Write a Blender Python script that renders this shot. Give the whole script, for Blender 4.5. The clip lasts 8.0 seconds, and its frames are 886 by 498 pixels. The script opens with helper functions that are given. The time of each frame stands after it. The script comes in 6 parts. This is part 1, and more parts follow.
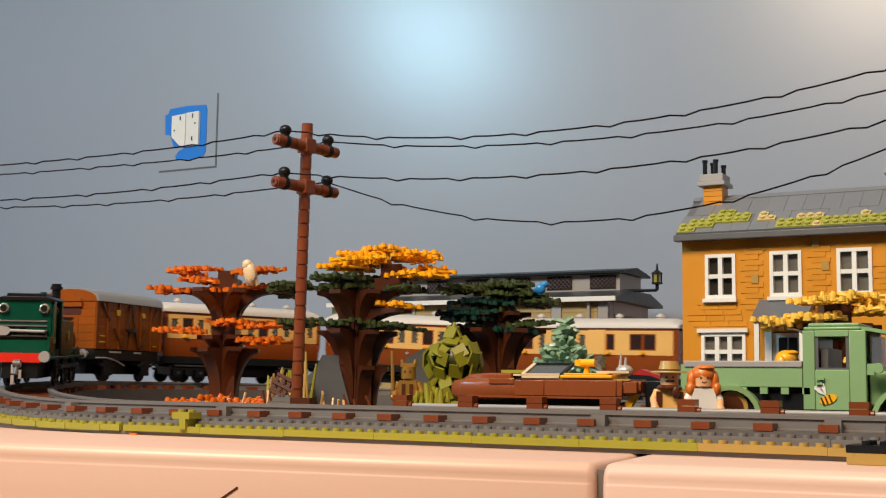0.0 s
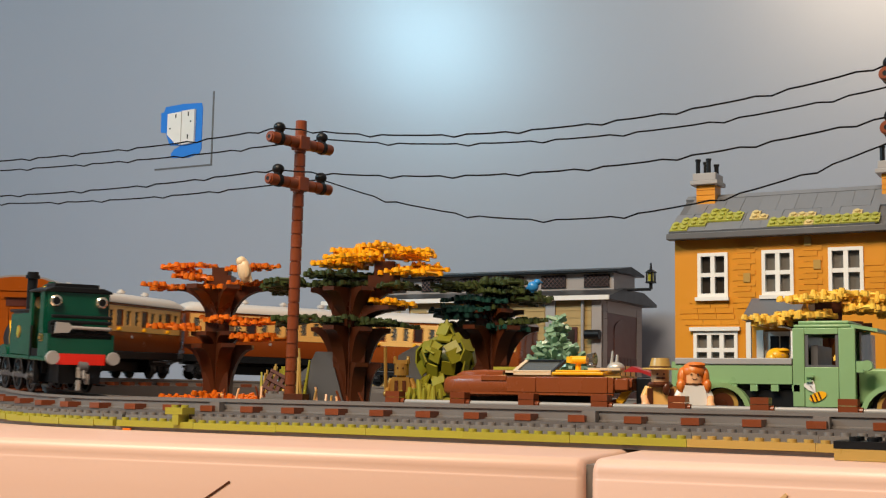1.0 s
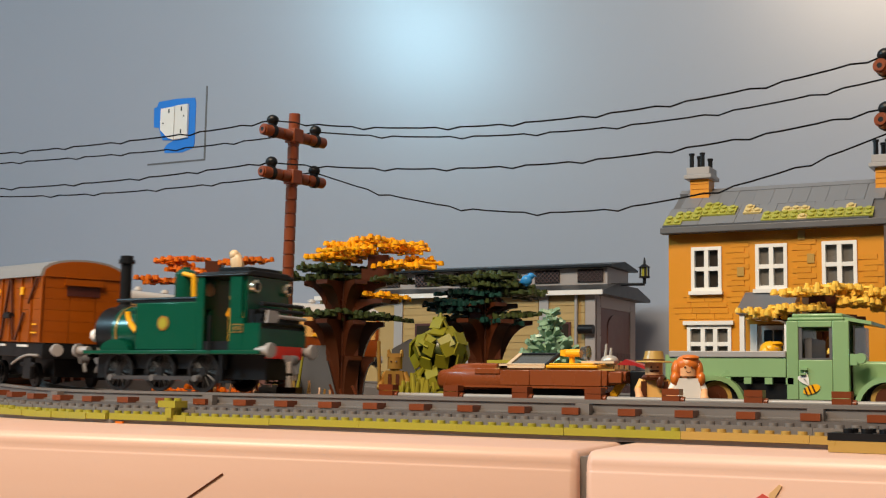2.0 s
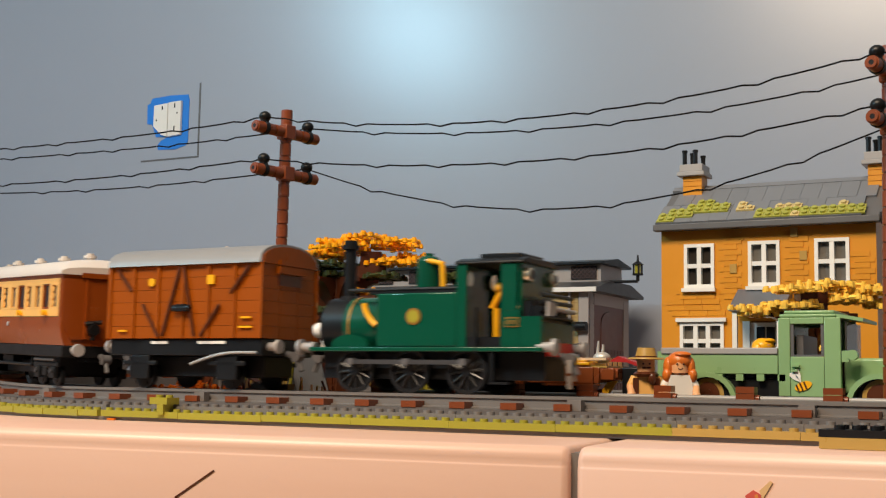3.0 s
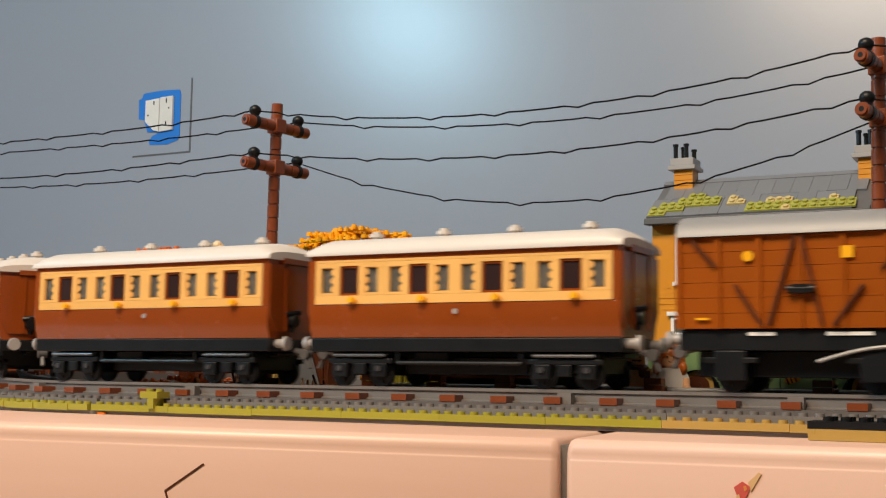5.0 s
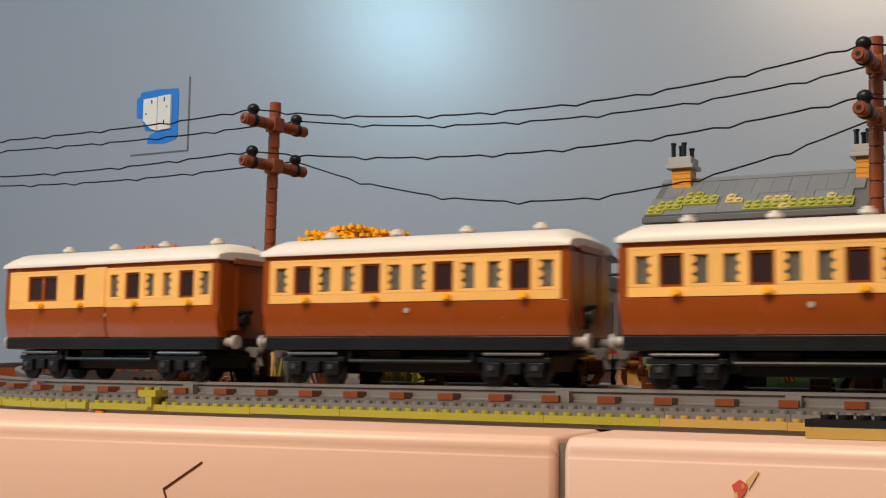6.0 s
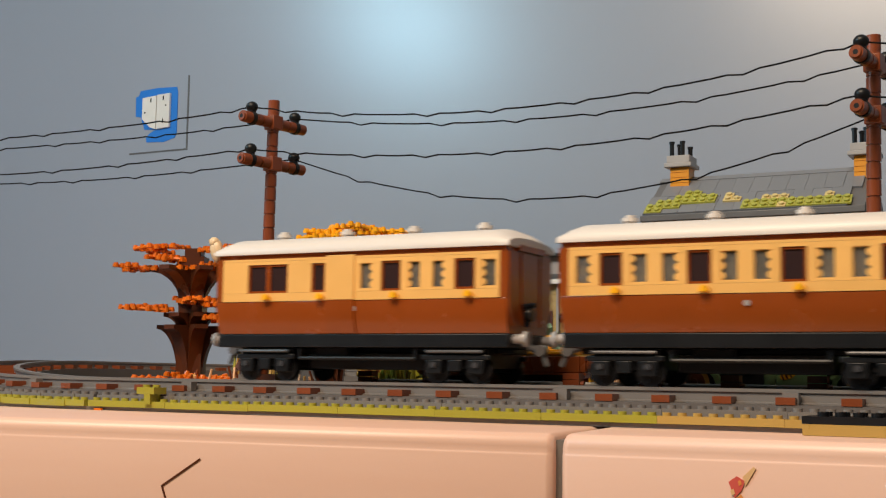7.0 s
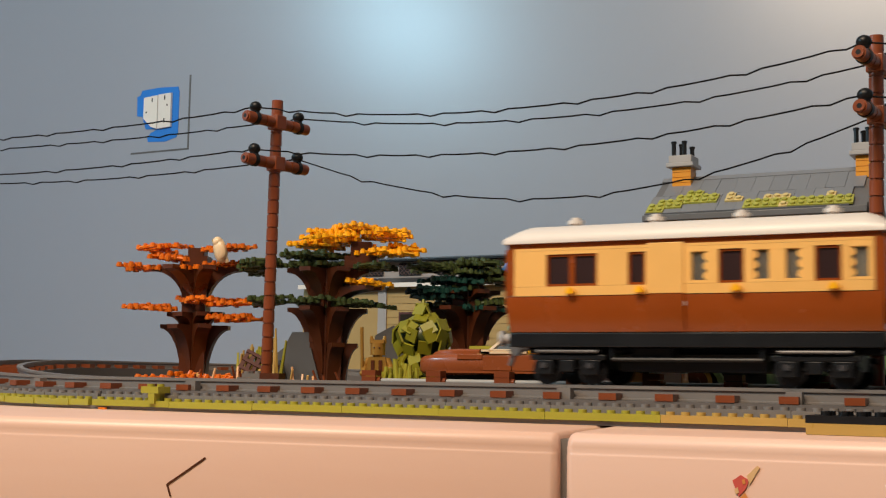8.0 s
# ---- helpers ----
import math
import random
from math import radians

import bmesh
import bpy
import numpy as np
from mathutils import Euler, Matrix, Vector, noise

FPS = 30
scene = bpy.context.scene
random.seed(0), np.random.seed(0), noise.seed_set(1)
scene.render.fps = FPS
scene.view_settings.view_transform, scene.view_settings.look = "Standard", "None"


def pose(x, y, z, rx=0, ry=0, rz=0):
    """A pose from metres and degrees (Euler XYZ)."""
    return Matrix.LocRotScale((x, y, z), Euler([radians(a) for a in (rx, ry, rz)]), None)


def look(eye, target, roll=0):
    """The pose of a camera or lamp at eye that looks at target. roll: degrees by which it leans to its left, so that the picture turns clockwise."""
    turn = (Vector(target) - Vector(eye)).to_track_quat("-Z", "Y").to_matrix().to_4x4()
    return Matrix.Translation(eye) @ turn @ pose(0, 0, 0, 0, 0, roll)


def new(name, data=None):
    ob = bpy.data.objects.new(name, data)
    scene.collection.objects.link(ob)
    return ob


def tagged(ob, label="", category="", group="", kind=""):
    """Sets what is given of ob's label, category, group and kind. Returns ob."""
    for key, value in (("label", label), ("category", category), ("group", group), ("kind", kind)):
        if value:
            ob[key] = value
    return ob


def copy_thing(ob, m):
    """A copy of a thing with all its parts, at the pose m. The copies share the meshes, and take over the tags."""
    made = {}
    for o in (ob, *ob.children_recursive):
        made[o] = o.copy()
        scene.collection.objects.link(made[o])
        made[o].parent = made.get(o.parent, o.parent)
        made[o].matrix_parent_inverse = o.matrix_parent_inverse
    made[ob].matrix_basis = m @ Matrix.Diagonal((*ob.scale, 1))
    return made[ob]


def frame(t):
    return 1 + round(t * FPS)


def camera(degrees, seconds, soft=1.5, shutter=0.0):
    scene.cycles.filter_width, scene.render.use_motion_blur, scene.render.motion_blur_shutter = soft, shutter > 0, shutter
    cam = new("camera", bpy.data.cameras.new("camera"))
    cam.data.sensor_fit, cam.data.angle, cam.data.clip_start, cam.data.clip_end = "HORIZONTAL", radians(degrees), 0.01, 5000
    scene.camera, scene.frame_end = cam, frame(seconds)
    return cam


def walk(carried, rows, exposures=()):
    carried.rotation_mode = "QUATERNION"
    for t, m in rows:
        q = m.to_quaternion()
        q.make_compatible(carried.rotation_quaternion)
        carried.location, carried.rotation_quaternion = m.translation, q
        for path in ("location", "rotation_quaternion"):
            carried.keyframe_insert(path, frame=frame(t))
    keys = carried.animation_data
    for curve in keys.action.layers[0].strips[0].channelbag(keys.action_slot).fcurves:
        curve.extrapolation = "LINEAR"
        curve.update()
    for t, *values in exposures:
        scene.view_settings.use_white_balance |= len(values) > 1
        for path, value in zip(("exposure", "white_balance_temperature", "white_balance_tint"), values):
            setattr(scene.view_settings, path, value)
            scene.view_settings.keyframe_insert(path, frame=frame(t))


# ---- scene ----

# ======== camera ========
cam = camera(39.2, 8.0, soft=1.2, shutter=0.5)
# seconds, eye x y z, turn to the left, tilt up, lean
PATH = (
    (0.0, 0.5160, -0.6330, 0.0165, 28.90, 6.45, 0.75),
    (0.5, 0.5192, -0.6351, 0.0154, 28.86, 6.52, 0.82),
    (1.0, 0.5197, -0.6352, 0.0144, 28.72, 6.44, 0.93),
    (1.5, 0.5187, -0.6345, 0.0131, 28.57, 6.35, 0.92),
    (3.0, 0.5197, -0.6323, 0.0119, 28.16, 6.17, 0.93),
    (3.5, 0.5206, -0.6320, 0.0125, 28.07, 6.11, 0.84),
    (4.0, 0.5202, -0.6315, 0.0114, 27.93, 6.08, 0.91),
    (4.5, 0.5210, -0.6311, 0.0108, 27.89, 6.02, 0.86),
    (6.0, 0.5214, -0.6318, 0.0102, 27.75, 5.93, 0.81),
    (6.5, 0.5218, -0.6321, 0.0099, 27.71, 5.91, 0.86),
    (7.0, 0.5224, -0.6324, 0.0091, 27.71, 5.90, 0.85),
    (7.5, 0.5224, -0.6331, 0.0088, 27.69, 5.88, 0.87),
    (8.0, 0.5213, -0.6353, 0.0089, 27.70, 5.88, 0.86),
)


def eye_pose(x, y, z, turn, tilt, lean):
    a, b = radians(turn), radians(tilt)
    way = (-math.sin(a) * math.cos(b), math.cos(a) * math.cos(b), math.sin(b))
    return look((x, y, z), (x + way[0], y + way[1], z + way[2]), lean)


walk(cam, [(r[0], eye_pose(*r[1:])) for r in PATH], exposures=((0.0, -0.05), (3.0, -0.11), (5.0, -0.18), (8.0, -0.26)))

# ======== light ========
scene.view_settings.exposure = 0.0
world = bpy.data.worlds.new("world")
scene.world = world
world.use_nodes = True
world.node_tree.nodes["Background"].inputs[0].default_value = (0.75, 0.85, 1.0, 1)
world.node_tree.nodes["Background"].inputs[1].default_value = 0.1


def area_lamp(name, eye, target, w, h, power, colour):
    d = bpy.data.lights.new(name, "AREA")
    d.shape, d.size, d.size_y, d.energy, d.color = "RECTANGLE", w, h, power, colour
    ob = new(name, d)
    ob.matrix_world = look(eye, target)
    return ob


area_lamp("ceiling_lamp", (0.10, -1.05, 1.38), (0.08, 0.15, 0.0), 0.9, 0.5, 50, (1.0, 0.79, 0.58))
area_lamp("window_light", (-1.96, -1.49, 1.45), (-0.46, 1.0, 0.5), 0.50, 0.36, 40, (0.46, 0.82, 1.0))

# ======== materials ========
MATS = {}


def nodes_of(name):
    m = bpy.data.materials.new(name)
    m.use_nodes = True
    return m, m.node_tree.nodes, m.node_tree.links, m.node_tree.nodes["Principled BSDF"]


def plastic(name, rgb, rough=0.28, vary=0.12, grain=0.04, per_piece=0.10, metal=0.0, spec=0.5):
    """Moulded plastic: slight shade changes from piece to piece, dust and fine scratches."""
    if name in MATS:
        return MATS[name]
    m, n, l, b = nodes_of(name)
    co = n.new("ShaderNodeTexCoord")
    big = n.new("ShaderNodeTexNoise")
    big.inputs["Scale"].default_value, big.inputs["Detail"].default_value = 60, 4
    fine = n.new("ShaderNodeTexNoise")
    fine.inputs["Scale"].default_value, fine.inputs["Detail"].default_value = 900, 3
    for t in (big, fine):
        l.new(co.outputs["Object"], t.inputs["Vector"])
    info = n.new("ShaderNodeObjectInfo")
    hsv = n.new("ShaderNodeHueSaturation")
    hsv.inputs["Color"].default_value = (*rgb, 1)
    add = n.new("ShaderNodeMath")
    add.operation = "MULTIPLY_ADD"
    l.new(big.outputs["Fac"], add.inputs[0])
    add.inputs[1].default_value, add.inputs[2].default_value = vary, 1 - vary / 2 - per_piece / 2
    add2 = n.new("ShaderNodeMath")
    add2.operation = "MULTIPLY_ADD"
    l.new(info.outputs["Random"], add2.inputs[0])
    add2.inputs[1].default_value = per_piece
    l.new(add.outputs[0], add2.inputs[2])
    l.new(add2.outputs[0], hsv.inputs["Value"])
    l.new(hsv.outputs["Color"], b.inputs["Base Color"])
    r = n.new("ShaderNodeMapRange")
    r.inputs["To Min"].default_value, r.inputs["To Max"].default_value = rough - 0.07, rough + 0.12
    l.new(big.outputs["Fac"], r.inputs["Value"])
    l.new(r.outputs["Result"], b.inputs["Roughness"])
    bump = n.new("ShaderNodeBump")
    bump.inputs["Strength"].default_value, bump.inputs["Distance"].default_value = grain, 0.0004
    l.new(fine.outputs["Fac"], bump.inputs["Height"])
    l.new(bump.outputs["Normal"], b.inputs["Normal"])
    b.inputs["Metallic"].default_value = metal
    b.inputs["Specular IOR Level"].default_value = spec
    MATS[name] = m
    return m


DGREEN = plastic("dark_green", (0.0018, 0.066, 0.037), 0.2)
BLACK = plastic("black", (0.006, 0.0068, 0.0085), 0.38, spec=0.28)
RBROWN = plastic("reddish_brown", (0.19, 0.045, 0.014))
DBROWN = plastic("dark_brown", (0.080, 0.022, 0.008))
VAN = plastic("dark_orange", (0.285, 0.064, 0.002), 0.35, spec=0.25)
COACH = plastic("coach_brown", (0.24, 0.050, 0.006), 0.22)
CREAM = plastic("tan_cream", (0.765, 0.435, 0.130), 0.3)
WHITE = plastic("white", (0.78, 0.76, 0.72), 0.35)
ROOFWHITE = plastic("roof_white", (0.62, 0.57, 0.53), 0.4, vary=0.06)
LGREY = plastic("light_grey", (0.34, 0.33, 0.33), 0.35)
MGREY = plastic("stone_grey", (0.165, 0.150, 0.142), 0.38)
BED = plastic("ballast_grey", (0.120, 0.104, 0.098), 0.42)
CHROME = plastic("pale_chrome", (0.86, 0.78, 0.60), 0.2, metal=0.9)
DGREY = plastic("dark_grey", (0.11, 0.11, 0.115), 0.35)
RED = plastic("red", (0.70, 0.02, 0.008))
GOLD = plastic("pearl_gold", (0.42, 0.22, 0.045), 0.3, metal=0.5)
YELLOW = plastic("yellow", (0.85, 0.42, 0.01))
SILVER = plastic("flat_silver", (0.50, 0.47, 0.43), 0.35, metal=0.4)
SGREEN = plastic("sand_green", (0.23, 0.38, 0.18))
SAGE = plastic("pale_sand_green", (0.22, 0.36, 0.24))
OLIVE = plastic("olive_green", (0.32, 0.29, 0.032))
BUSH = plastic("bush_olive", (0.215, 0.20, 0.012), 0.42, per_piece=0.22, spec=0.3)
TAN = plastic("dark_tan", (0.42, 0.27, 0.07))
HOUSE = plastic("amber_brown", (0.63, 0.250, 0.013), 0.35, vary=0.08)
LEAF_OR = plastic("leaf_orange", (0.66, 0.145, 0.006), 0.3, per_piece=0.25)
LEAF_YE = plastic("leaf_yellow", (0.92, 0.42, 0.006), 0.3, per_piece=0.2)
LEAF_PALE = plastic("leaf_pale_yellow", (0.88, 0.56, 0.085), 0.3, per_piece=0.2)
LEAF_GR = plastic("leaf_dark_green", (0.046, 0.064, 0.017), 0.3, per_piece=0.35)
LEAF_TEAL = plastic("leaf_deep_green", (0.010, 0.050, 0.040), 0.3, per_piece=0.3)
SKIN = plastic("light_nougat", (0.75, 0.40, 0.20), 0.35)
BLUE = plastic("medium_azure", (0.03, 0.25, 0.62))
PIPE = plastic("pipe_grey", (0.30, 0.29, 0.28), 0.35)
WIRE = plastic("black_string", (0.006, 0.006, 0.007), 0.85, grain=0.3, spec=0.15)
SHEDGREY = plastic("shed_grey", (0.33, 0.29, 0.27), 0.4)
SHEDTAN = plastic("shed_tan", (0.42, 0.29, 0.11), 0.4)
MAROON = plastic("dark_red_brown", (0.075, 0.020, 0.015), 0.35)


def glass_material(name, tint):
    m, n, l, b = nodes_of(name)
    b.inputs["Base Color"].default_value = (*tint, 1)
    b.inputs["Roughness"].default_value = 0.08
    b.inputs["Transmission Weight"].default_value = 0.9
    b.inputs["IOR"].default_value = 1.2
    return m


GLASS = glass_material("window_plastic", (0.42, 0.40, 0.38))
CLEAR = glass_material("clear_plastic", (0.70, 0.69, 0.64))
DOORGLASS = plastic("door_pane", (0.030, 0.016, 0.016), 0.16)
CURTAIN = plastic("pale_blind", (0.15, 0.125, 0.08), 0.6)


def wall_material():
    m, n, l, b = nodes_of("wall_paint")
    co = n.new("ShaderNodeTexCoord")
    big, roll_, fine = (n.new("ShaderNodeTexNoise") for _ in range(3))
    for t, s, d in ((big, 2.2, 5), (roll_, 60, 4), (fine, 420, 2)):
        t.inputs["Scale"].default_value, t.inputs["Detail"].default_value = s, d
        l.new(co.outputs["Object"], t.inputs["Vector"])
    ramp = n.new("ShaderNodeMix")
    ramp.data_type = "RGBA"
    ramp.inputs[6].default_value = (0.310, 0.352, 0.430, 1)
    ramp.inputs[7].default_value = (0.338, 0.380, 0.458, 1)
    l.new(big.outputs["Fac"], ramp.inputs[0])
    l.new(ramp.outputs[2], b.inputs["Base Color"])
    r = n.new("ShaderNodeMapRange")
    r.inputs["To Min"].default_value, r.inputs["To Max"].default_value = 0.266, 0.274
    l.new(roll_.outputs["Fac"], r.inputs["Value"])
    l.new(r.outputs["Result"], b.inputs["Roughness"])
    bump = n.new("ShaderNodeBump")
    bump.inputs["Strength"].default_value, bump.inputs["Distance"].default_value = 0.004, 0.0010
    l.new(roll_.outputs["Fac"], bump.inputs["Height"])
    l.new(bump.outputs["Normal"], b.inputs["Normal"])
    return m


WALL = wall_material()


def table_material():
    m, n, l, b = nodes_of("table_lacquer")
    co = n.new("ShaderNodeTexCoord")
    mp = n.new("ShaderNodeMapping")
    mp.inputs["Scale"].default_value = (3, 40, 40)
    l.new(co.outputs["Object"], mp.inputs["Vector"])
    big, fine = n.new("ShaderNodeTexNoise"), n.new("ShaderNodeTexNoise")
    big.inputs["Scale"].default_value, big.inputs["Detail"].default_value = 1.5, 5
    fine.inputs["Scale"].default_value = 300
    l.new(mp.outputs[0], big.inputs["Vector"])
    l.new(co.outputs["Object"], fine.inputs["Vector"])
    ramp = n.new("ShaderNodeMix")
    ramp.data_type = "RGBA"
    ramp.inputs[6].default_value = (0.68, 0.425, 0.33, 1)
    ramp.inputs[7].default_value = (0.72, 0.485, 0.39, 1)
    l.new(big.outputs["Fac"], ramp.inputs[0])
    l.new(ramp.outputs[2], b.inputs["Base Color"])
    b.inputs["Roughness"].default_value = 0.38
    bump = n.new("ShaderNodeBump")
    bump.inputs["Strength"].default_value, bump.inputs["Distance"].default_value = 0.06, 0.0005
    l.new(fine.outputs["Fac"], bump.inputs["Height"])
    l.new(bump.outputs["Normal"], b.inputs["Normal"])
    return m


TABLE = table_material()
GROUND = plastic("baseplate", (0.050, 0.036, 0.026), 0.5)

def dark_glass():
    m, n, l, b = nodes_of("dark_pane")
    b.inputs["Base Color"].default_value = (0.03, 0.025, 0.02, 1)
    b.inputs["Roughness"].default_value = 0.08
    return m


GLASS_DARK = dark_glass()

# ======== mesh helpers ========


def box(bm, x0, x1, y0, y1, z0, z1, mat=0):
    v = [bm.verts.new(c) for c in ((x0, y0, z0), (x1, y0, z0), (x1, y1, z0), (x0, y1, z0), (x0, y0, z1), (x1, y0, z1), (x1, y1, z1), (x0, y1, z1))]
    for q in ((3, 2, 1, 0), (4, 5, 6, 7), (0, 1, 5, 4), (1, 2, 6, 5), (2, 3, 7, 6), (3, 0, 4, 7)):
        bm.faces.new([v[i] for i in q]).material_index = mat


def rod(bm, a, b, r0, r1=None, seg=12, mat=0, smooth=True):
    """A round bar from a to b."""
    a, b = Vector(a), Vector(b)
    r1 = r0 if r1 is None else r1
    q = (b - a).to_track_quat("Z", "Y").to_matrix()
    rings = []
    for p, r in ((a, r0), (b, r1)):
        rings.append([bm.verts.new(p + q @ Vector((r * math.cos(i * math.tau / seg), r * math.sin(i * math.tau / seg), 0))) for i in range(seg)])
    for i in range(seg):
        f = bm.faces.new((rings[0][i], rings[0][(i + 1) % seg], rings[1][(i + 1) % seg], rings[1][i]))
        f.smooth, f.material_index = smooth, mat
    bm.faces.new(rings[0][::-1]).material_index = mat
    bm.faces.new(rings[1]).material_index = mat


def prism(bm, outline, y0, y1, axis="y", mat=0):
    """An outline extruded along an axis. For y the outline is (x, z), for x it is (y, z), for z it is (x, y)."""
    def at(p, d):
        return {"y": (p[0], d, p[1]), "x": (d, p[0], p[1]), "z": (p[0], p[1], d)}[axis]
    a = [bm.verts.new(at(p, y0)) for p in outline]
    b = [bm.verts.new(at(p, y1)) for p in outline]
    n = len(outline)
    fs = [bm.faces.new(a), bm.faces.new(b[::-1])]
    for i in range(n):
        fs.append(bm.faces.new((a[(i + 1) % n], a[i], b[i], b[(i + 1) % n])))
    for f in fs:
        f.material_index = mat


def ball(bm, c, r, sx=1, sy=1, sz=1, mat=0, seg=12, turn=None):
    m = Matrix.Translation(c) @ (turn or Matrix()) @ Matrix.Diagonal((sx, sy, sz, 1))
    g = bmesh.ops.create_uvsphere(bm, u_segments=seg, v_segments=max(6, seg * 2 // 3), radius=r, matrix=m)
    for v in g["verts"]:
        for f in v.link_faces:
            f.smooth, f.material_index = True, mat


def mesh_of(name, bm, *mats):
    bmesh.ops.recalc_face_normals(bm, faces=bm.faces)
    me = bpy.data.meshes.new(name)
    bm.to_mesh(me)
    bm.free()
    for m in mats:
        me.materials.append(m)
    me.set_sharp_from_angle(angle=radians(38))
    return me


def thing(name, label, category, bm=None, mats=(), m=None, group="", kind=""):
    ob = new(name, mesh_of(name, bm, *mats) if bm else None)
    if m is not None:
        ob.matrix_world = m
    return tagged(ob, label, category, group, kind)


def part(name, bm, mat, parent, label="", m=None, bevel=0.0):
    me = bm if isinstance(bm, bpy.types.Mesh) else mesh_of(name, bm, *(mat if isinstance(mat, tuple) else (mat,)))
    ob = new(name, me)
    ob.parent = parent
    if m is not None:
        ob.matrix_local = m
    if bevel:
        b = ob.modifiers.new("edge", "BEVEL")
        b.width, b.segments, b.limit_method, b.angle_limit = bevel, 2, "ANGLE", radians(40)
    if label:
        ob["label"] = label
    return ob


def boxes(*bs):
    bm = bmesh.new()
    for b in bs:
        box(bm, *b)
    return bm


def rods(*rs):
    bm = bmesh.new()
    for r in rs:
        rod(bm, *r)
    return bm


# ======== the line of the track ========
RAIL = 0.0058
MID, START = 0.032, -0.050  # middle of the near straight, where the first bend meets it
BEND, BACK = 0.391, 0.2655  # radii of the two quarter bends
QUARTER = math.pi / 2 * BEND


def track(s):
    """Place and heading on the middle line: s runs along the near straight from x = 0 and is negative before it."""
    u = START - s
    if u <= 0:
        return s, MID, 0.0
    if u <= QUARTER:
        a = u / BEND
        return START - BEND * math.sin(a), MID + BEND - BEND * math.cos(a), -a
    u -= QUARTER
    if u <= math.pi / 2 * BACK:
        a = u / BACK
        return START - BEND + BACK - BACK * math.cos(a), MID + BEND + BACK * math.sin(a), -math.pi / 2 - a
    return START - BEND + BACK + (u - math.pi / 2 * BACK), MID + BEND + BACK, -math.pi


def lift(s):
    """The line climbs round the bend and comes down along the back."""
    u = START - s
    def ease(v):
        v = min(1, max(0, v))
        return v * v * (3 - 2 * v)
    return 0.0152 * ease((u - 0.05) / 0.50) - 0.0135 * ease((u - 0.72) / 0.55)


def beside(s, off, z=0.0):
    """The pose at s, shifted to the left of the way by off."""
    x, y, h = track(s)
    return pose(x - off * math.sin(h), y + off * math.cos(h), z + lift(s), 0, 0, math.degrees(h))

# ======== the room ========
def room():
    def slab(name, label, x0, x1, y0, y1, z0, z1, mat, cat="wall"):
        thing(name, label, cat, boxes((x0, x1, y0, y1, z0, z1)), (mat,), kind="structure")
    slab("wall_north", "blue-grey satin painted room wall", -2.0, 2.4, 1.10, 1.22, -0.75, 2.4, WALL)
    slab("wall_east", "plain painted room wall", 2.4, 2.52, -3.0, 1.22, -0.75, 2.4, WALL)
    slab("wall_south", "plain painted room wall", -2.12, 2.52, -3.12, -3.0, -0.75, 2.4, WALL)
    # the west wall, with a window opening
    bm = bmesh.new()
    box(bm, -2.12, -2.0, -3.0, -1.85, -0.75, 2.4)
    box(bm, -2.12, -2.0, -1.25, 1.22, -0.75, 2.4)
    box(bm, -2.12, -2.0, -1.85, -1.25, -0.75, 1.2)
    box(bm, -2.12, -2.0, -1.85, -1.25, 1.68, 2.4)
    thing("wall_west", "plain painted room wall with a window", "wall", bm, (WALL,), kind="structure")
    slab("ceiling", "white ceiling", -2.12, 2.52, -3.12, 1.22, 2.4, 2.5, WHITE, "ceiling")
    slab("floor", "brown floor", -2.12, 2.52, -3.12, 1.22, -0.85, -0.75, TAN, "floor")


room()

EDGE = math.degrees(math.atan(0.136))


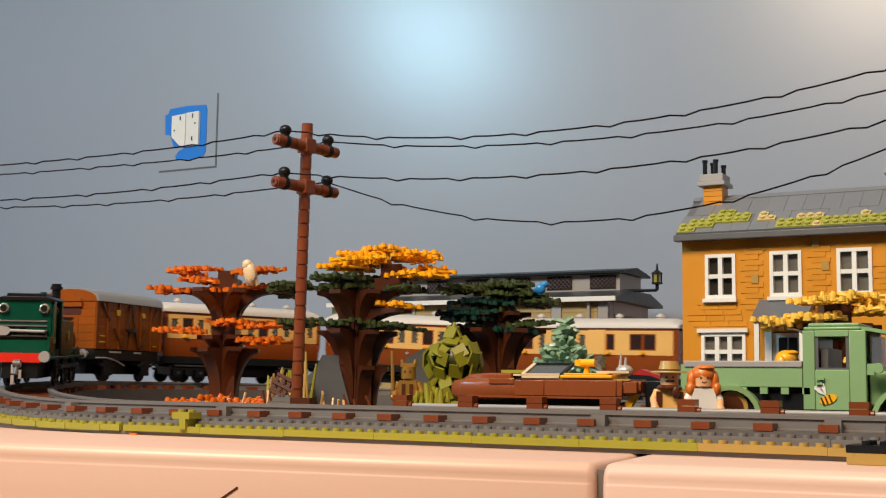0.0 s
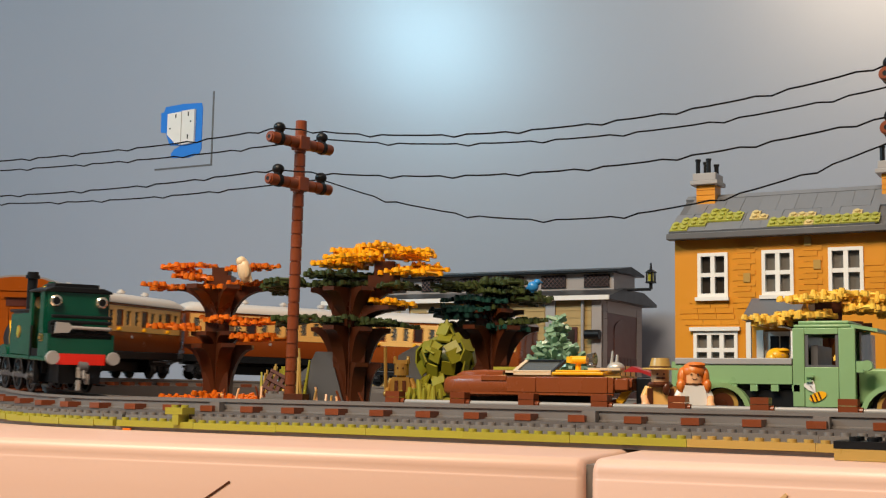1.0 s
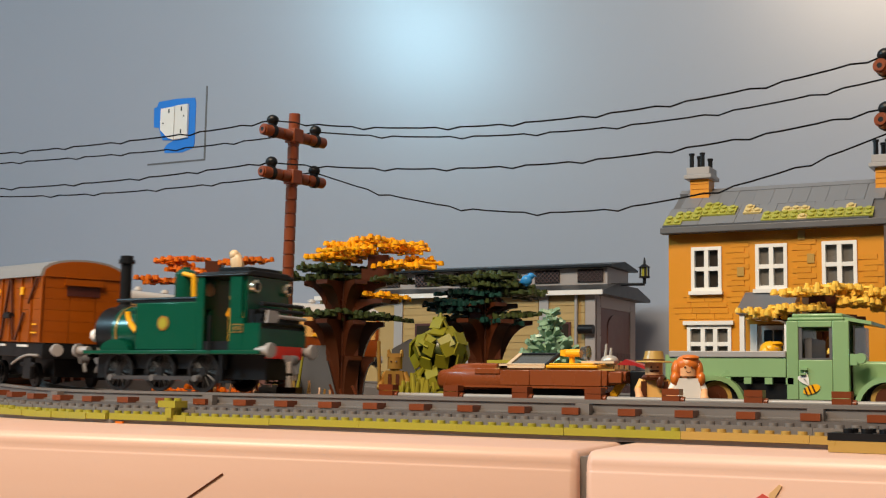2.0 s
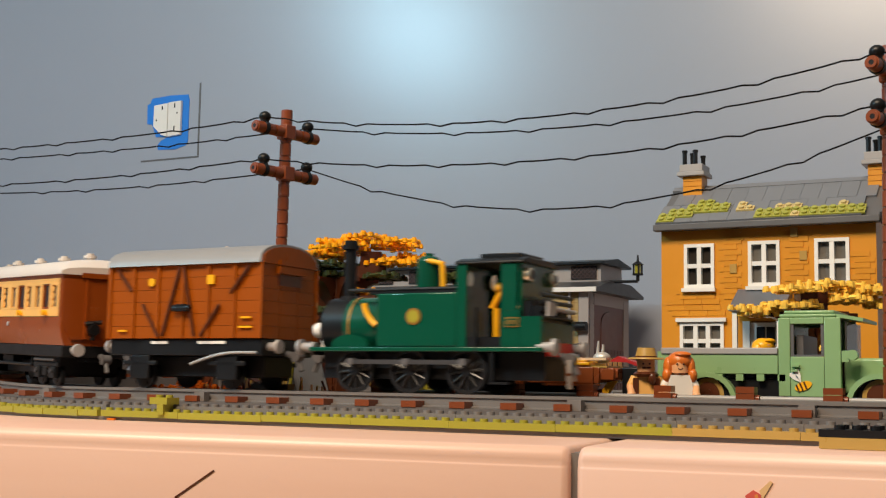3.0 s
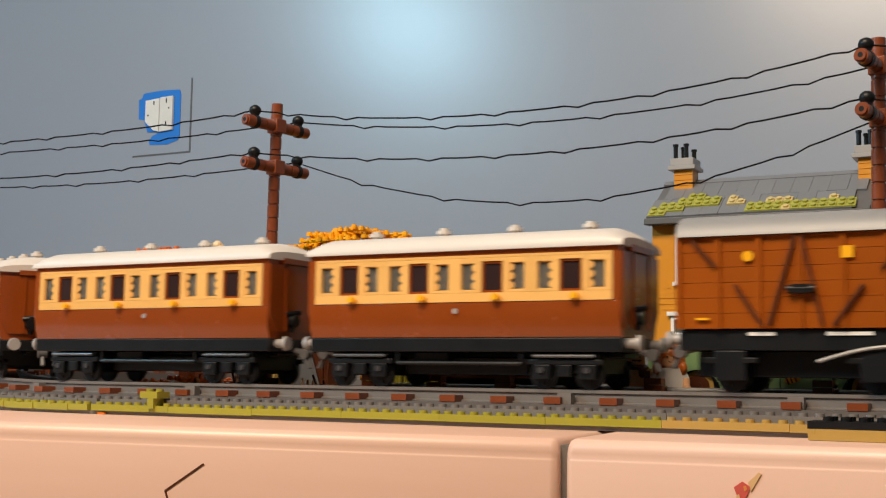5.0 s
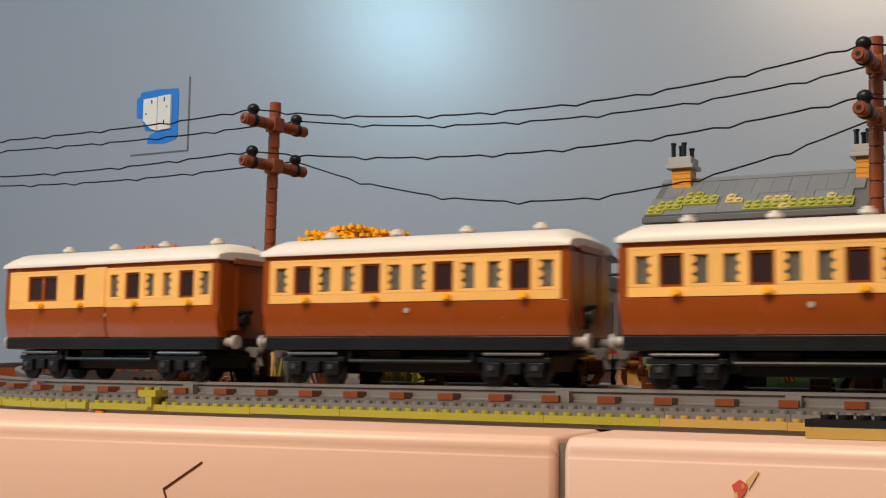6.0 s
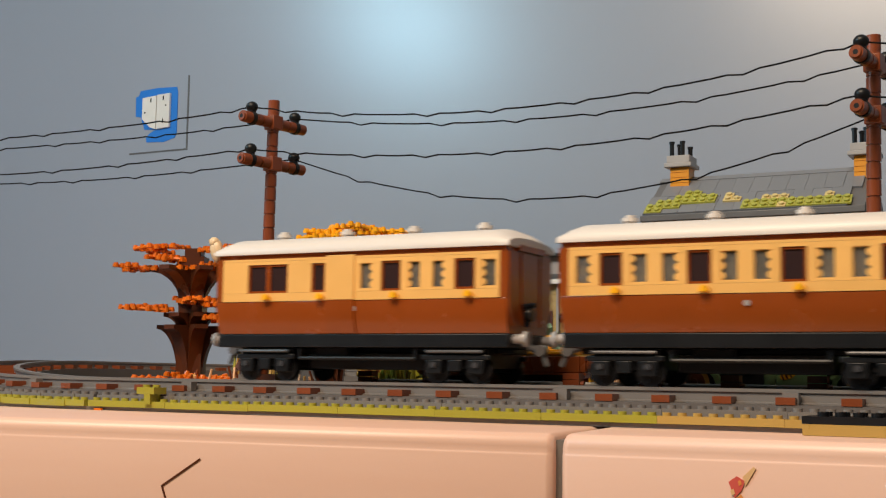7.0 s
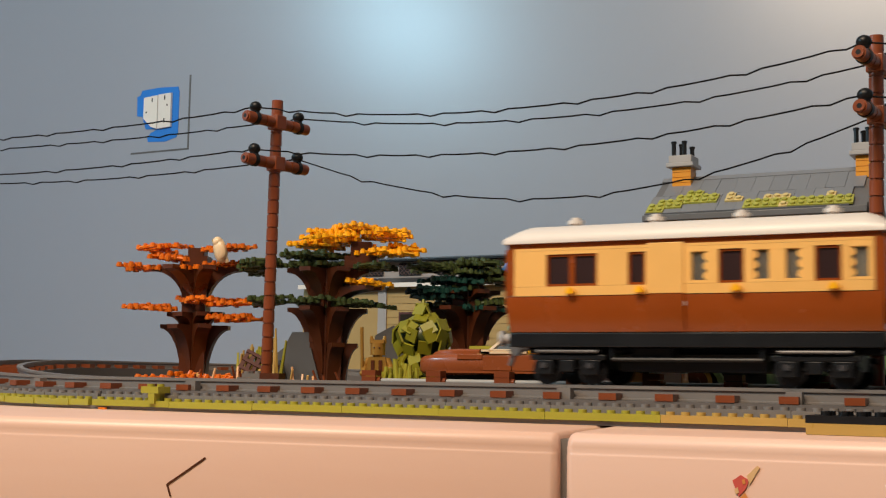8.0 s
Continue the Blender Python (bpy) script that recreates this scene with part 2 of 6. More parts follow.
def table():
    """Two boards side by side with rounded front edges; the edge runs slightly askew to the track."""
    t = thing("layout_table", "pale lacquered table of two boards with rounded edges", "table", m=pose(0.232, -0.116, 0, 0, 0, EDGE))
    slant = math.tan(radians(EDGE))
    for x0, x1 in ((-1.9, 0.0722), (0.0760, 1.4)):
        # a rounded nose, and a face that steps out a little below it
        nose = [(0.0058, -0.0152), (0.0040, -0.0155), (0.0022, -0.0163), (0.0009, -0.0177), (0.0002, -0.0196), (0.0, -0.0215), (0.0, -0.0238), (-0.0003, -0.0246), (-0.0006, -0.0253), (-0.0006, -0.0760), (0.0004, -0.0770)]
        bm = bmesh.new()
        rings = []
        for x in (x0, x0 + 0.0012, x0 + 0.0035, x1 - 0.0035, x1 - 0.0012, x1):
            e = {x0: 0.0032, x1: 0.0032, x0 + 0.0012: 0.0012, x1 - 0.0012: 0.0012}.get(x, 0.0)
            far = 1.206 / math.cos(radians(EDGE)) - x * slant
            rings.append([bm.verts.new((x, y + e, z - (e * 0.8 if z > -0.02 else 0))) for y, z in nose] + [bm.verts.new((x, far, -0.0770)), bm.verts.new((x, far, -0.0152 - e * 0.8))])
        k = len(rings[0])
        for ra, rb in zip(rings, rings[1:]):
            for i in range(k):
                bm.faces.new((ra[i], ra[(i + 1) % k], rb[(i + 1) % k], rb[i])).smooth = True
        bm.faces.new(rings[0])
        bm.faces.new(rings[-1][::-1])
        part("table_board", bm, TABLE, t)
    part("table_apron", boxes((-1.88, 1.38, 0.022, 0.05, -0.14, -0.0772)), TABLE, t)
    for x, y in ((-1.8, 0.06), (1.3, 0.06), (-1.8, 0.9), (1.3, 0.9)):
        part("leg", boxes((x - 0.03, x + 0.03, y - 0.005, y + 0.055, -0.75, -0.0774)), TABLE, t)
    part("joint_strip", boxes((0.0722, 0.0760, 0.006, 0.5, -0.074, -0.0185)), MGREY, t)
    # a dark pencil line and a torn sticker on the front face
    bm = bmesh.new()
    prism(bm, ((-0.1310, -0.0469), (-0.1298, -0.0473), (-0.1086, -0.0334), (-0.1092, -0.0327)), -0.0010, -0.0006)
    prism(bm, ((-0.1310, -0.0471), (-0.1298, -0.0474), (-0.1278, -0.0530), (-0.1288, -0.0530)), -0.0010, -0.0006)
    part("pencil_mark", bm, DBROWN, t, "thin dark line")
    bm = bmesh.new()
    prism(bm, ((0.1500, -0.0335), (0.1535, -0.0310), (0.1570, -0.0330), (0.1555, -0.0370), (0.1525, -0.0400)), -0.0011, -0.0006, mat=0)
    prism(bm, ((0.1560, -0.0312), (0.1605, -0.0268), (0.1615, -0.0276), (0.1572, -0.0350)), -0.0011, -0.0006, mat=1)
    prism(bm, ((0.1530, -0.0405), (0.1552, -0.0385), (0.1568, -0.0412), (0.1548, -0.0438)), -0.0011, -0.0006, mat=2)
    prism(bm, ((0.1508, -0.0372), (0.1522, -0.0362), (0.1528, -0.0384), (0.1514, -0.0392)), -0.0013, -0.0011, mat=1)
    prism(bm, ((0.1540, -0.0330), (0.1552, -0.0326), (0.1556, -0.0344), (0.1544, -0.0350)), -0.0013, -0.0011, mat=2)
    part("sticker_scrap", bm, (plastic("faded_red", (0.62, 0.09, 0.07), 0.6), plastic("faded_yellow", (0.72, 0.45, 0.22), 0.6), plastic("faded_orange", (0.70, 0.26, 0.06), 0.6)), t, "torn red and yellow sticker")


table()


def ground():
    bm = boxes((-0.75, 1.1, 0.066, 0.80, -0.0150, -0.0042))
    thing("ground", "brown studded baseplate under the scenery", "ground", bm, (GROUND,), kind="structure")


ground()


def wall_socket():
    t = thing("wall_socket", "white double wall plate taped round with blue tape", "socket", m=pose(-0.974, 1.10, 0.4865))
    bm = bmesh.new()
    prism(bm, ((-0.057, 0.028), (-0.050, 0.030), (-0.046, 0.039), (-0.005, 0.041), (0.038, 0.039), (0.041, 0.030), (0.041, -0.046), (0.037, -0.054), (0.012, -0.060), (-0.028, -0.058), (-0.030, -0.050), (-0.022, -0.042), (-0.006, -0.036), (-0.034, -0.034), (-0.044, -0.010), (-0.056, -0.008)), -0.0012, 0)
    part("masking_tape", bm, plastic("tape_blue", (0.012, 0.20, 0.72), 0.55), t, "bright blue masking tape")
    bm = bmesh.new()
    prism(bm, ((-0.037, -0.015), (-0.037, 0.024), (-0.005, 0.026), (-0.005, -0.036), (-0.018, -0.032)), -0.006, -0.0014)
    part("cover_plate", bm, WHITE, t)
    bm = bmesh.new()
    prism(bm, ((-0.003, -0.036), (-0.003, 0.027), (0.026, 0.028), (0.026, -0.034)), -0.006, -0.0014)
    part("cover_plate", bm, WHITE, t)
    for x, z, h in ((-0.030, -0.004, 0.003), (-0.017, 0.018, 0.007), (0.012, 0.020, 0.008), (0.012, -0.022, 0.008), (0.018, 0.006, 0.003)):
        part("slot", boxes((x - 0.0012, x + 0.0012, -0.0066, -0.0058, z - h / 2, z + h / 2)), BLACK, t)
    # flat grey strips that stand in for the drywall's shadow lines
    part("patch_edge", boxes((0.063, 0.0665, -0.0008, 0, -0.075, 0.058)), DGREY, t, "grey line standing in for a shadow on the wall")
    part("patch_edge", boxes((-0.068, 0.0665, -0.0008, 0, -0.0785, -0.0755)), DGREY, t, "grey line standing in for a shadow on the wall")


wall_socket()

# ======== the track ========


def sweep(name, profile, s0, s1, step, mat, parent=None):
    """A closed profile of (left, up) carried along the track."""
    n = max(2, int((s1 - s0) / step))
    k = len(profile)
    vs, fs = [], []
    for i in range(n + 1):
        at = s0 + (s1 - s0) * i / n
        x, y, h = track(at)
        for o, z in profile:
            vs.append((x - o * math.sin(h), y + o * math.cos(h), z + (lift(at) if z > -0.0149 else 0)))
    for i in range(n):
        for j in range(k):
            a, b = i * k + j, i * k + (j + 1) % k
            fs.append((a, a + k, b + k, b))
    fs.append(tuple(range(k))[::-1])
    fs.append(tuple(n * k + j for j in range(k)))
    me = bpy.data.meshes.new(name)
    me.from_pydata(vs, [], fs)
    me.materials.append(mat)
    me.update()
    ob = new(name, me)
    ob.parent = parent
    bm = bmesh.new()
    bm.from_mesh(me)
    bmesh.ops.recalc_face_normals(bm, faces=bm.faces)
    bm.to_mesh(me)
    bm.free()
    return ob


S0, S1 = -1.95, 0.78
railway = thing("railway_track", "dark grey toy railway track with reddish-brown sleepers", "track", kind="structure")
bed = sweep("ballast_bed", ((-0.0316, -0.0150), (-0.0316, -0.0021), (0.0335, -0.0021), (0.0335, -0.0150)), S0, S1, 0.02, BED, railway)
for o in (-0.020, 0.020):
    sweep("rail", ((o - 0.0042, -0.0020), (o - 0.0042, -0.0012), (o - 0.0016, -0.0008), (o - 0.0016, RAIL - 0.002), (o - 0.0026, RAIL - 0.0018), (o - 0.0026, RAIL),
                   (o + 0.0026, RAIL), (o + 0.0026, RAIL - 0.0018), (o + 0.0016, RAIL - 0.002), (o + 0.0016, -0.0008), (o + 0.0042, -0.0012), (o + 0.0042, -0.0020)), S0, S1, 0.02, MGREY, railway)


def plate_mesh(name, n, z0, z1, mat, depth=0.008):
    """A studded plate n studs long."""
    bm = boxes((0.0001, n * 0.008 - 0.0001, -depth / 2, depth / 2 - 0.0001, z0, z1))
    for i in range(n):
        rod(bm, (0.004 + i * 0.008, 0, z1), (0.004 + i * 0.008, 0, z1 + 0.0017), 0.0024, seg=10)
    return mesh_of(name, bm, mat)


grey_plate = plate_mesh("edge_plate", 4, -0.0130, -0.0052, MGREY)
olive_plate = plate_mesh("border_plate", 4, -0.0128, -0.0088, OLIVE)
long_grey = plate_mesh("edge_plate_long", 8, -0.0130, -0.0052, MGREY)
long_olive = plate_mesh("border_plate_long", 8, -0.0128, -0.0088, OLIVE)
long_tan = plate_mesh("border_plate_long_tan", 8, -0.0128, -0.0088, TAN)
sleeper_bm = boxes((-0.0049, 0.0049, -0.0320, 0.0320, -0.0020, 0.0017))
sleeper = mesh_of("sleeper", sleeper_bm, RBROWN)
chair_bm = boxes((-0.0040, 0.0040, -0.0290, -0.0235, -0.0020, 0.0040))
chair = mesh_of("rail_joiner", chair_bm, MGREY)


def track_pieces():
    for k in range(-46, 24):
        s = 0.032 * k
        part("sleeper", sleeper, None, railway, m=beside(s, 0) @ pose(random.uniform(-0.0004, 0.0004), 0, 0))
    for s in (-0.135, 0.004, 0.262, 0.386):
        part("rail_joiner", chair, None, railway, m=beside(s, 0))
    # four-stud plates round the bend, eight-stud plates along the straight
    for k in range(-27, 0):
        s = 0.032 * k + 0.003
        if s + 0.032 > START - 0.002:
            continue
        for off, mesh, name in ((-0.036, grey_plate, "edge_plate"), (-0.044, olive_plate, "border_plate")):
            part(name, mesh, None, railway, m=beside(s + 0.016, off) @ pose(-0.016, 0, 0))
            part(name, mesh, None, railway, m=beside(s, off - 0.0003, -0.0003) @ pose(-0.016, 0, 0))
    for k in range(11):
        s = -0.0610 + 0.064 * k
        part("edge_plate", long_grey, None, railway, m=beside(max(s, START), -0.036) @ pose(min(0, s - START), 0, random.uniform(-0.0002, 0.0002)))
        part("border_plate", long_tan if s > 0.30 else long_olive, None, railway, m=beside(max(s, START), -0.044) @ pose(min(0, s - START), random.uniform(-0.0002, 0.0002), random.uniform(-0.0002, 0.0002)))
    sweep("base_strip", ((-0.0460, -0.0150), (-0.0460, -0.0129), (-0.0325, -0.0129), (-0.0325, -0.0150)), -0.9, 0.66, 0.02, MGREY, railway)


track_pieces()


def track_extras():
    bm = bmesh.new()
    box(bm, -0.0185, -0.0045, -0.018, -0.006, -0.0040, 0.0002)
    for i in range(2):
        rod(bm, (-0.0155 + i * 0.008, -0.012, 0.0002), (-0.0155 + i * 0.008, -0.012, 0.0019), 0.0024, seg=10)
    box(bm, -0.0125, -0.0075, -0.018, -0.008, -0.0105, -0.0041)
    thing("olive_bracket", "olive plastic bracket clipped to the track edge", "bracket", bm, (OLIVE,))
    # black studded plates lying at the edge
    t = thing("black_plate_stack", "black studded plates on a tan base", "plates")
    part("base", boxes((0.4005, 0.62, -0.040, -0.0165, -0.0150, -0.0098)), TAN, t)
    bm = boxes((0.4003, 0.62, -0.040, -0.0165, -0.0097, -0.0062))
    for i in range(24):
        for j in range(2):
            rod(bm, (0.409 + i * 0.008, -0.035 + j * 0.010, -0.0062), (0.409 + i * 0.008, -0.035 + j * 0.010, -0.0042), 0.0026, seg=10)
    part("plate", bm, BLACK, t)
    # a run of pipe held by brown blocks along the far side of the track
    t = thing("pipe_run", "grey pipe run held by reddish-brown blocks beside the track", "pipe")
    bm = boxes((-0.0052, 0.0052, -0.004, 0.004, -0.0042, 0.0088), (-0.0052, 0.0052, -0.004, 0.004, 0.0091, 0.0128))
    rod(bm, (-0.0052, 0, 0.0060), (0.0075, 0, 0.0060), 0.0024, seg=10)
    block = mesh_of("pipe_block", bm, RBROWN)
    for j in range(-1, 11):
        x = 0.0987 + 0.048 * j
        if j >= 0:
            part("pipe_block", block, None, t, m=pose(x, 0.0712, 0))
            part("pipe", rods(((x + 0.008, 0.0712, 0.0060), (x + 0.0425, 0.0712, 0.0060), 0.0017)), PIPE, t)
    part("pipe_block", boxes((0.011, 0.027, 0.068, 0.076, -0.0042, 0.0098)), DBROWN, t)


track_extras()
thing("orange_plate", "tiny orange plate lying on the table edge", "plate", boxes((-0.0545, -0.0485, -0.0172, -0.0155, -0.0151, -0.0139)), (LEAF_OR,))

# ======== the train ========
SPEED, NOSE = 0.2003, 0.1513  # the van's front end is at NOSE on the near straight at 3.5 s


def along(t):
    return NOSE + SPEED * (t - 3.5) + 0.0034 * max(0, 2.8 - t) ** 2


VEHICLES, WHEELS, RODS = [], [], []
CRANK = 0.0052  # throw of the driving wheels' cranks
CRANK_START = math.pi - (along(2.8) - along(0)) / 0.0132  # the cranks are at the bottom at 2.8 s


def vehicle(name, label, category, back, front, pivot=0.0):
    """pivot: how far the middle of its axles lies behind its own middle."""
    ob = thing(name, label, category, group="train")
    VEHICLES.append((ob, (back + front) / 2, (front - back) * 0.36, pivot))
    return ob


def ring_mesh(name, r0, r1, y0, y1, mat, seg=28):
    bm = bmesh.new()
    ring = [[bm.verts.new((rr * math.cos(i * math.tau / seg), yy, rr * math.sin(i * math.tau / seg))) for i in range(seg)] for yy in (y0, y1) for rr in (r0, r1)]
    for i in range(seg):
        j = (i + 1) % seg
        for p, q in ((0, 1), (1, 3), (3, 2), (2, 0)):
            bm.faces.new((ring[p][i], ring[p][j], ring[q][j], ring[q][i]))
    return mesh_of(name, bm, mat)


def driving_wheels(parent, x, r, half):
    """A pair of spoked wheels, each with tyre, disc, twelve spokes, hub and crank pin."""
    for out in (-1, 1):
        e = 0.0022 * out
        w = part("driving_wheel", ring_mesh("tyre", r * 0.82, r, half * out, half * out + e, WHEELGREY), None, parent)
        part("disc", rods(((0, half * out, 0), (0, half * out + e * 0.25, 0), r * 0.83, None, 20)), WIRE, w)
        for i in range(12):
            a = i * math.tau / 12
            part("spoke", SPOKE, None, w, m=pose(0, half * out + e / 2, 0) @ Matrix.Rotation(a, 4, "Y"))
        part("hub", rods(((0, half * out, 0), (0, half * out + e * 1.2, 0), r * 0.24, None, 14)), WHEELGREY, w)
        part("crank_pin", rods(((0, half * out, CRANK), (0, half * out + out * 0.0072, CRANK), 0.0022, None, 12)), DGREY, w, "pale crank pin")
        WHEELS.append((w, x, r))


def wheelset(parent, x, r, mat, half=0.0205):
    bm = bmesh.new()
    rod(bm, (0, -half, 0), (0, half, 0), 0.0016, seg=8)
    for y in (-half, half):
        e = 0.0022 if y > 0 else -0.0022
        rod(bm, (0, y - e * 0.4, 0), (0, y + e, 0), r, seg=20)
        rod(bm, (0, y + e, 0), (0, y + e * 1.15, 0), r * 0.45, seg=12)
        for i in range(4):
            a = i * math.tau / 4
            rod(bm, (r * 0.66 * math.cos(a), y + e * 0.9, r * 0.66 * math.sin(a)), (r * 0.66 * math.cos(a), y + e * 1.2, r * 0.66 * math.sin(a)), r * 0.12, seg=8)
    w = part("wheelset", bm, mat, parent, m=pose(x, 0, r))
    WHEELS.append((w, x, r))
    return w


def buffers(parent, x, d, z=0.0265, gap=0.020, r=0.0046):
    for y in (-gap, gap):
        bm = rods(((x - 0.003 * d, y, z), (x + 0.0065 * d, y, z), 0.0028, None, 12))
        rod(bm, (x + 0.0065 * d, y, z), (x + 0.0088 * d, y, z), r, r * 0.92, 18)
        part("buffer", bm, LGREY, parent)
    bm = rods(((x, 0, z - 0.004), (x + 0.008 * d, 0, z - 0.006), 0.0022, None, 10))
    rod(bm, (x + 0.008 * d, -0.003, z - 0.006), (x + 0.008 * d, 0.003, z - 0.006), 0.0034, None, 12)
    rod(bm, (x + 0.009 * d, 0, z - 0.008), (x + 0.012 * d, 0, z - 0.015), 0.0016, None, 8)
    part("coupling", bm, DGREY, parent)


def arch_roof(half, low, high, n=10):
    """The outline of a rounded roof."""
    top = [(half * math.cos(i * math.pi / n), low + (high - low) * (math.sin(i * math.pi / n) ** 0.75)) for i in range(n + 1)]
    return top


W2 = 0.032  # half the width of the carriages


def build_van():
    t = vehicle("goods_van", "dark orange toy goods van with an arched grey roof", "railway wagon", -0.125, 0.0)
    h, L = 0.0305, 0.0625
    core = boxes((-L + 0.001, L - 0.001, -h + 0.002, h - 0.002, 0.0325, 0.0802))
    part("body", core, VAN, t)
    plank = mesh_of("plank", boxes((-0.0098, 0.0098, -0.0008, 0.0008, 0.00012, 0.00780)), VAN)
    for side in (-1, 1):
        for c in range(6):
            for r in range(6):
                w = pose(-L + 0.0105 + c * 0.0208, side * (h - 0.0012), 0.0326 + r * 0.00792)
                part("plank", plank, None, t, m=w)
        # upright posts between the panels
        for c in range(7):
            x = -L + 0.0002 + c * 0.02083
            part("post", boxes((x - 0.0013, x + 0.0013, min(side * h, side * (h + 0.0009)), max(side * h, side * (h + 0.0009)), 0.0326, 0.0801)), VAN, t)

        def strut(xa, za, xb, zb):
            d = Vector((xb - xa, 0, zb - za)).normalized()
            p = Vector((-d.z, 0, d.x)) * 0.0008
            bm = bmesh.new()
            prism(bm, [(xa + p.x, za + p.z), (xb + p.x, zb + p.z), (xb - p.x, zb - p.z), (xa - p.x, za - p.z)], side * (h + 0.0004), side * (h + 0.0020))
            part("strut", bm, DBROWN, t, "dark brown strut")
        strut(-0.0155, 0.0340, -0.0020, 0.0790)
        strut(0.0110, 0.0340, 0.0012, 0.0790)
        strut(-0.0188, 0.0340, -0.0325, 0.0550)
        strut(0.0163, 0.0340, 0.0308, 0.0540)
        strut(-0.0550, 0.0785, -0.0420, 0.0640)
        strut(0.0540, 0.0785, 0.0394, 0.0610)
        bm = rods(((-0.006, side * (h + 0.002), 0.0520), (0.008, side * (h + 0.002), 0.0520), 0.0022))
        box(bm, -0.003, 0.005, min(side * h, side * (h + 0.004)), max(side * h, side * (h + 0.004)), 0.0500, 0.0545)
        part("door_latch", bm, BLACK, t)
        y0, y1 = min(side * (h + 0.0004), side * (h + 0.0012)), max(side * (h + 0.0004), side * (h + 0.0012))
        bm = rods(((-0.0258, y0, 0.0695), (-0.0258, y1, 0.0695), 0.0028, None, 14))
        part("badge", bm, YELLOW, t, "round yellow badge")
        part("badge", boxes((0.0205, 0.0262, y0, y1, 0.0672, 0.0732)), YELLOW, t, "square yellow badge")
        part("number_bar", boxes((-0.0530, -0.0460, y0, y1, 0.0370, 0.0382)), YELLOW, t)
        part("number_bar", boxes((0.0480, 0.0560, y0, y1, 0.0450, 0.0462)), YELLOW, t)
        part("number_bar", boxes((0.0465, 0.0570, y0, y1, 0.0390, 0.0402)), YELLOW, t)
    for e in (-1, 1):
        for r in range(6):
            for y in (-0.0195, 0.0, 0.0195):
                part("plank", mesh_of("end_plank", boxes((-0.0008, 0.0008, -0.0095, 0.0095, 0.00012, 0.00780)), VAN) if (e, r, y) == (-1, 0, -0.0195) else bpy.data.meshes["end_plank"], None, t,
                     m=pose(e * (L - 0.0005), y, 0.0326 + r * 0.00792))
        part("vent_hood", boxes((e * L - 0.003, e * L + 0.003, -0.0145, 0.0145, 0.0745, 0.0790)), VAN, t)
        part("end_vent", boxes((e * L - 0.0005, e * L + 0.0010, -0.0125, 0.0125, 0.0670, 0.0740)), MAROON, t, "dark end vent")
        part("end_step", boxes((e * L - 0.002, e * L + 0.0015, -0.0055, 0.0055, 0.0835, 0.0890), (e * L - 0.002, e * L + 0.0021, -0.0130, 0.0130, 0.0800, 0.0834)), VAN, t)
        part("end_cap", (lambda b: (prism(b, arch_roof(h, 0.0802, 0.0924), e * L - 0.001, e * L + 0.0012, "x"), b)[1])(bmesh.new()), VAN, t)
        buffers(t, e * L, e, 0.0275)
    bm = bmesh.new()
    prism(bm, arch_roof(h + 0.0025, 0.0803, 0.0940), -L - 0.0005, L + 0.0005, "x")
    part("roof", bm, plastic("van_roof_grey", (0.23, 0.23, 0.235), 0.4), t)
    bm = boxes((-L, L, -0.028, 0.028, 0.0215, 0.0323), (-L * 0.9, L * 0.9, -0.016, 0.016, 0.008, 0.0214))
    part("underframe", bm, BLACK, t, bevel=0.0005)
    for side in (-1, 1):
        y = side * 0.0290
        part("white_stripe", boxes((-0.0265, -0.0130, min(y, y * 0.96), max(y, y * 0.96), 0.0290, 0.0308)), WHITE, t)
        part("white_stripe", boxes((0.0125, 0.0345, min(y, y * 0.96), max(y, y * 0.96), 0.0290, 0.0308)), WHITE, t)
        bm = bmesh.new()
        for i in range(8):
            a, b = i / 8, (i + 1) / 8
            f = lambda u: (0.008 + u * 0.052, y * 1.04, 0.0160 + 0.0075 * math.sin(min(1, u * 1.4) * math.pi / 2))
            rod(bm, f(a), f(b), 0.0009, None, 8)
        bmesh.ops.remove_doubles(bm, verts=bm.verts, dist=0.0002)
        part("brake_lever", bm, PIPE, t)
        for x in (-0.036, 0.036):
            part("axle_box", boxes((x - 0.008, x + 0.008, min(y, y * 0.88), max(y, y * 0.88), 0.006, 0.0215), (x - 0.014, x + 0.014, min(y, y * 0.92), max(y, y * 0.92), 0.0150, 0.0180)), BLACK, t, bevel=0.0006)
    for x in (-0.036, 0.036):
        wheelset(t, x, 0.0090, BLACK)


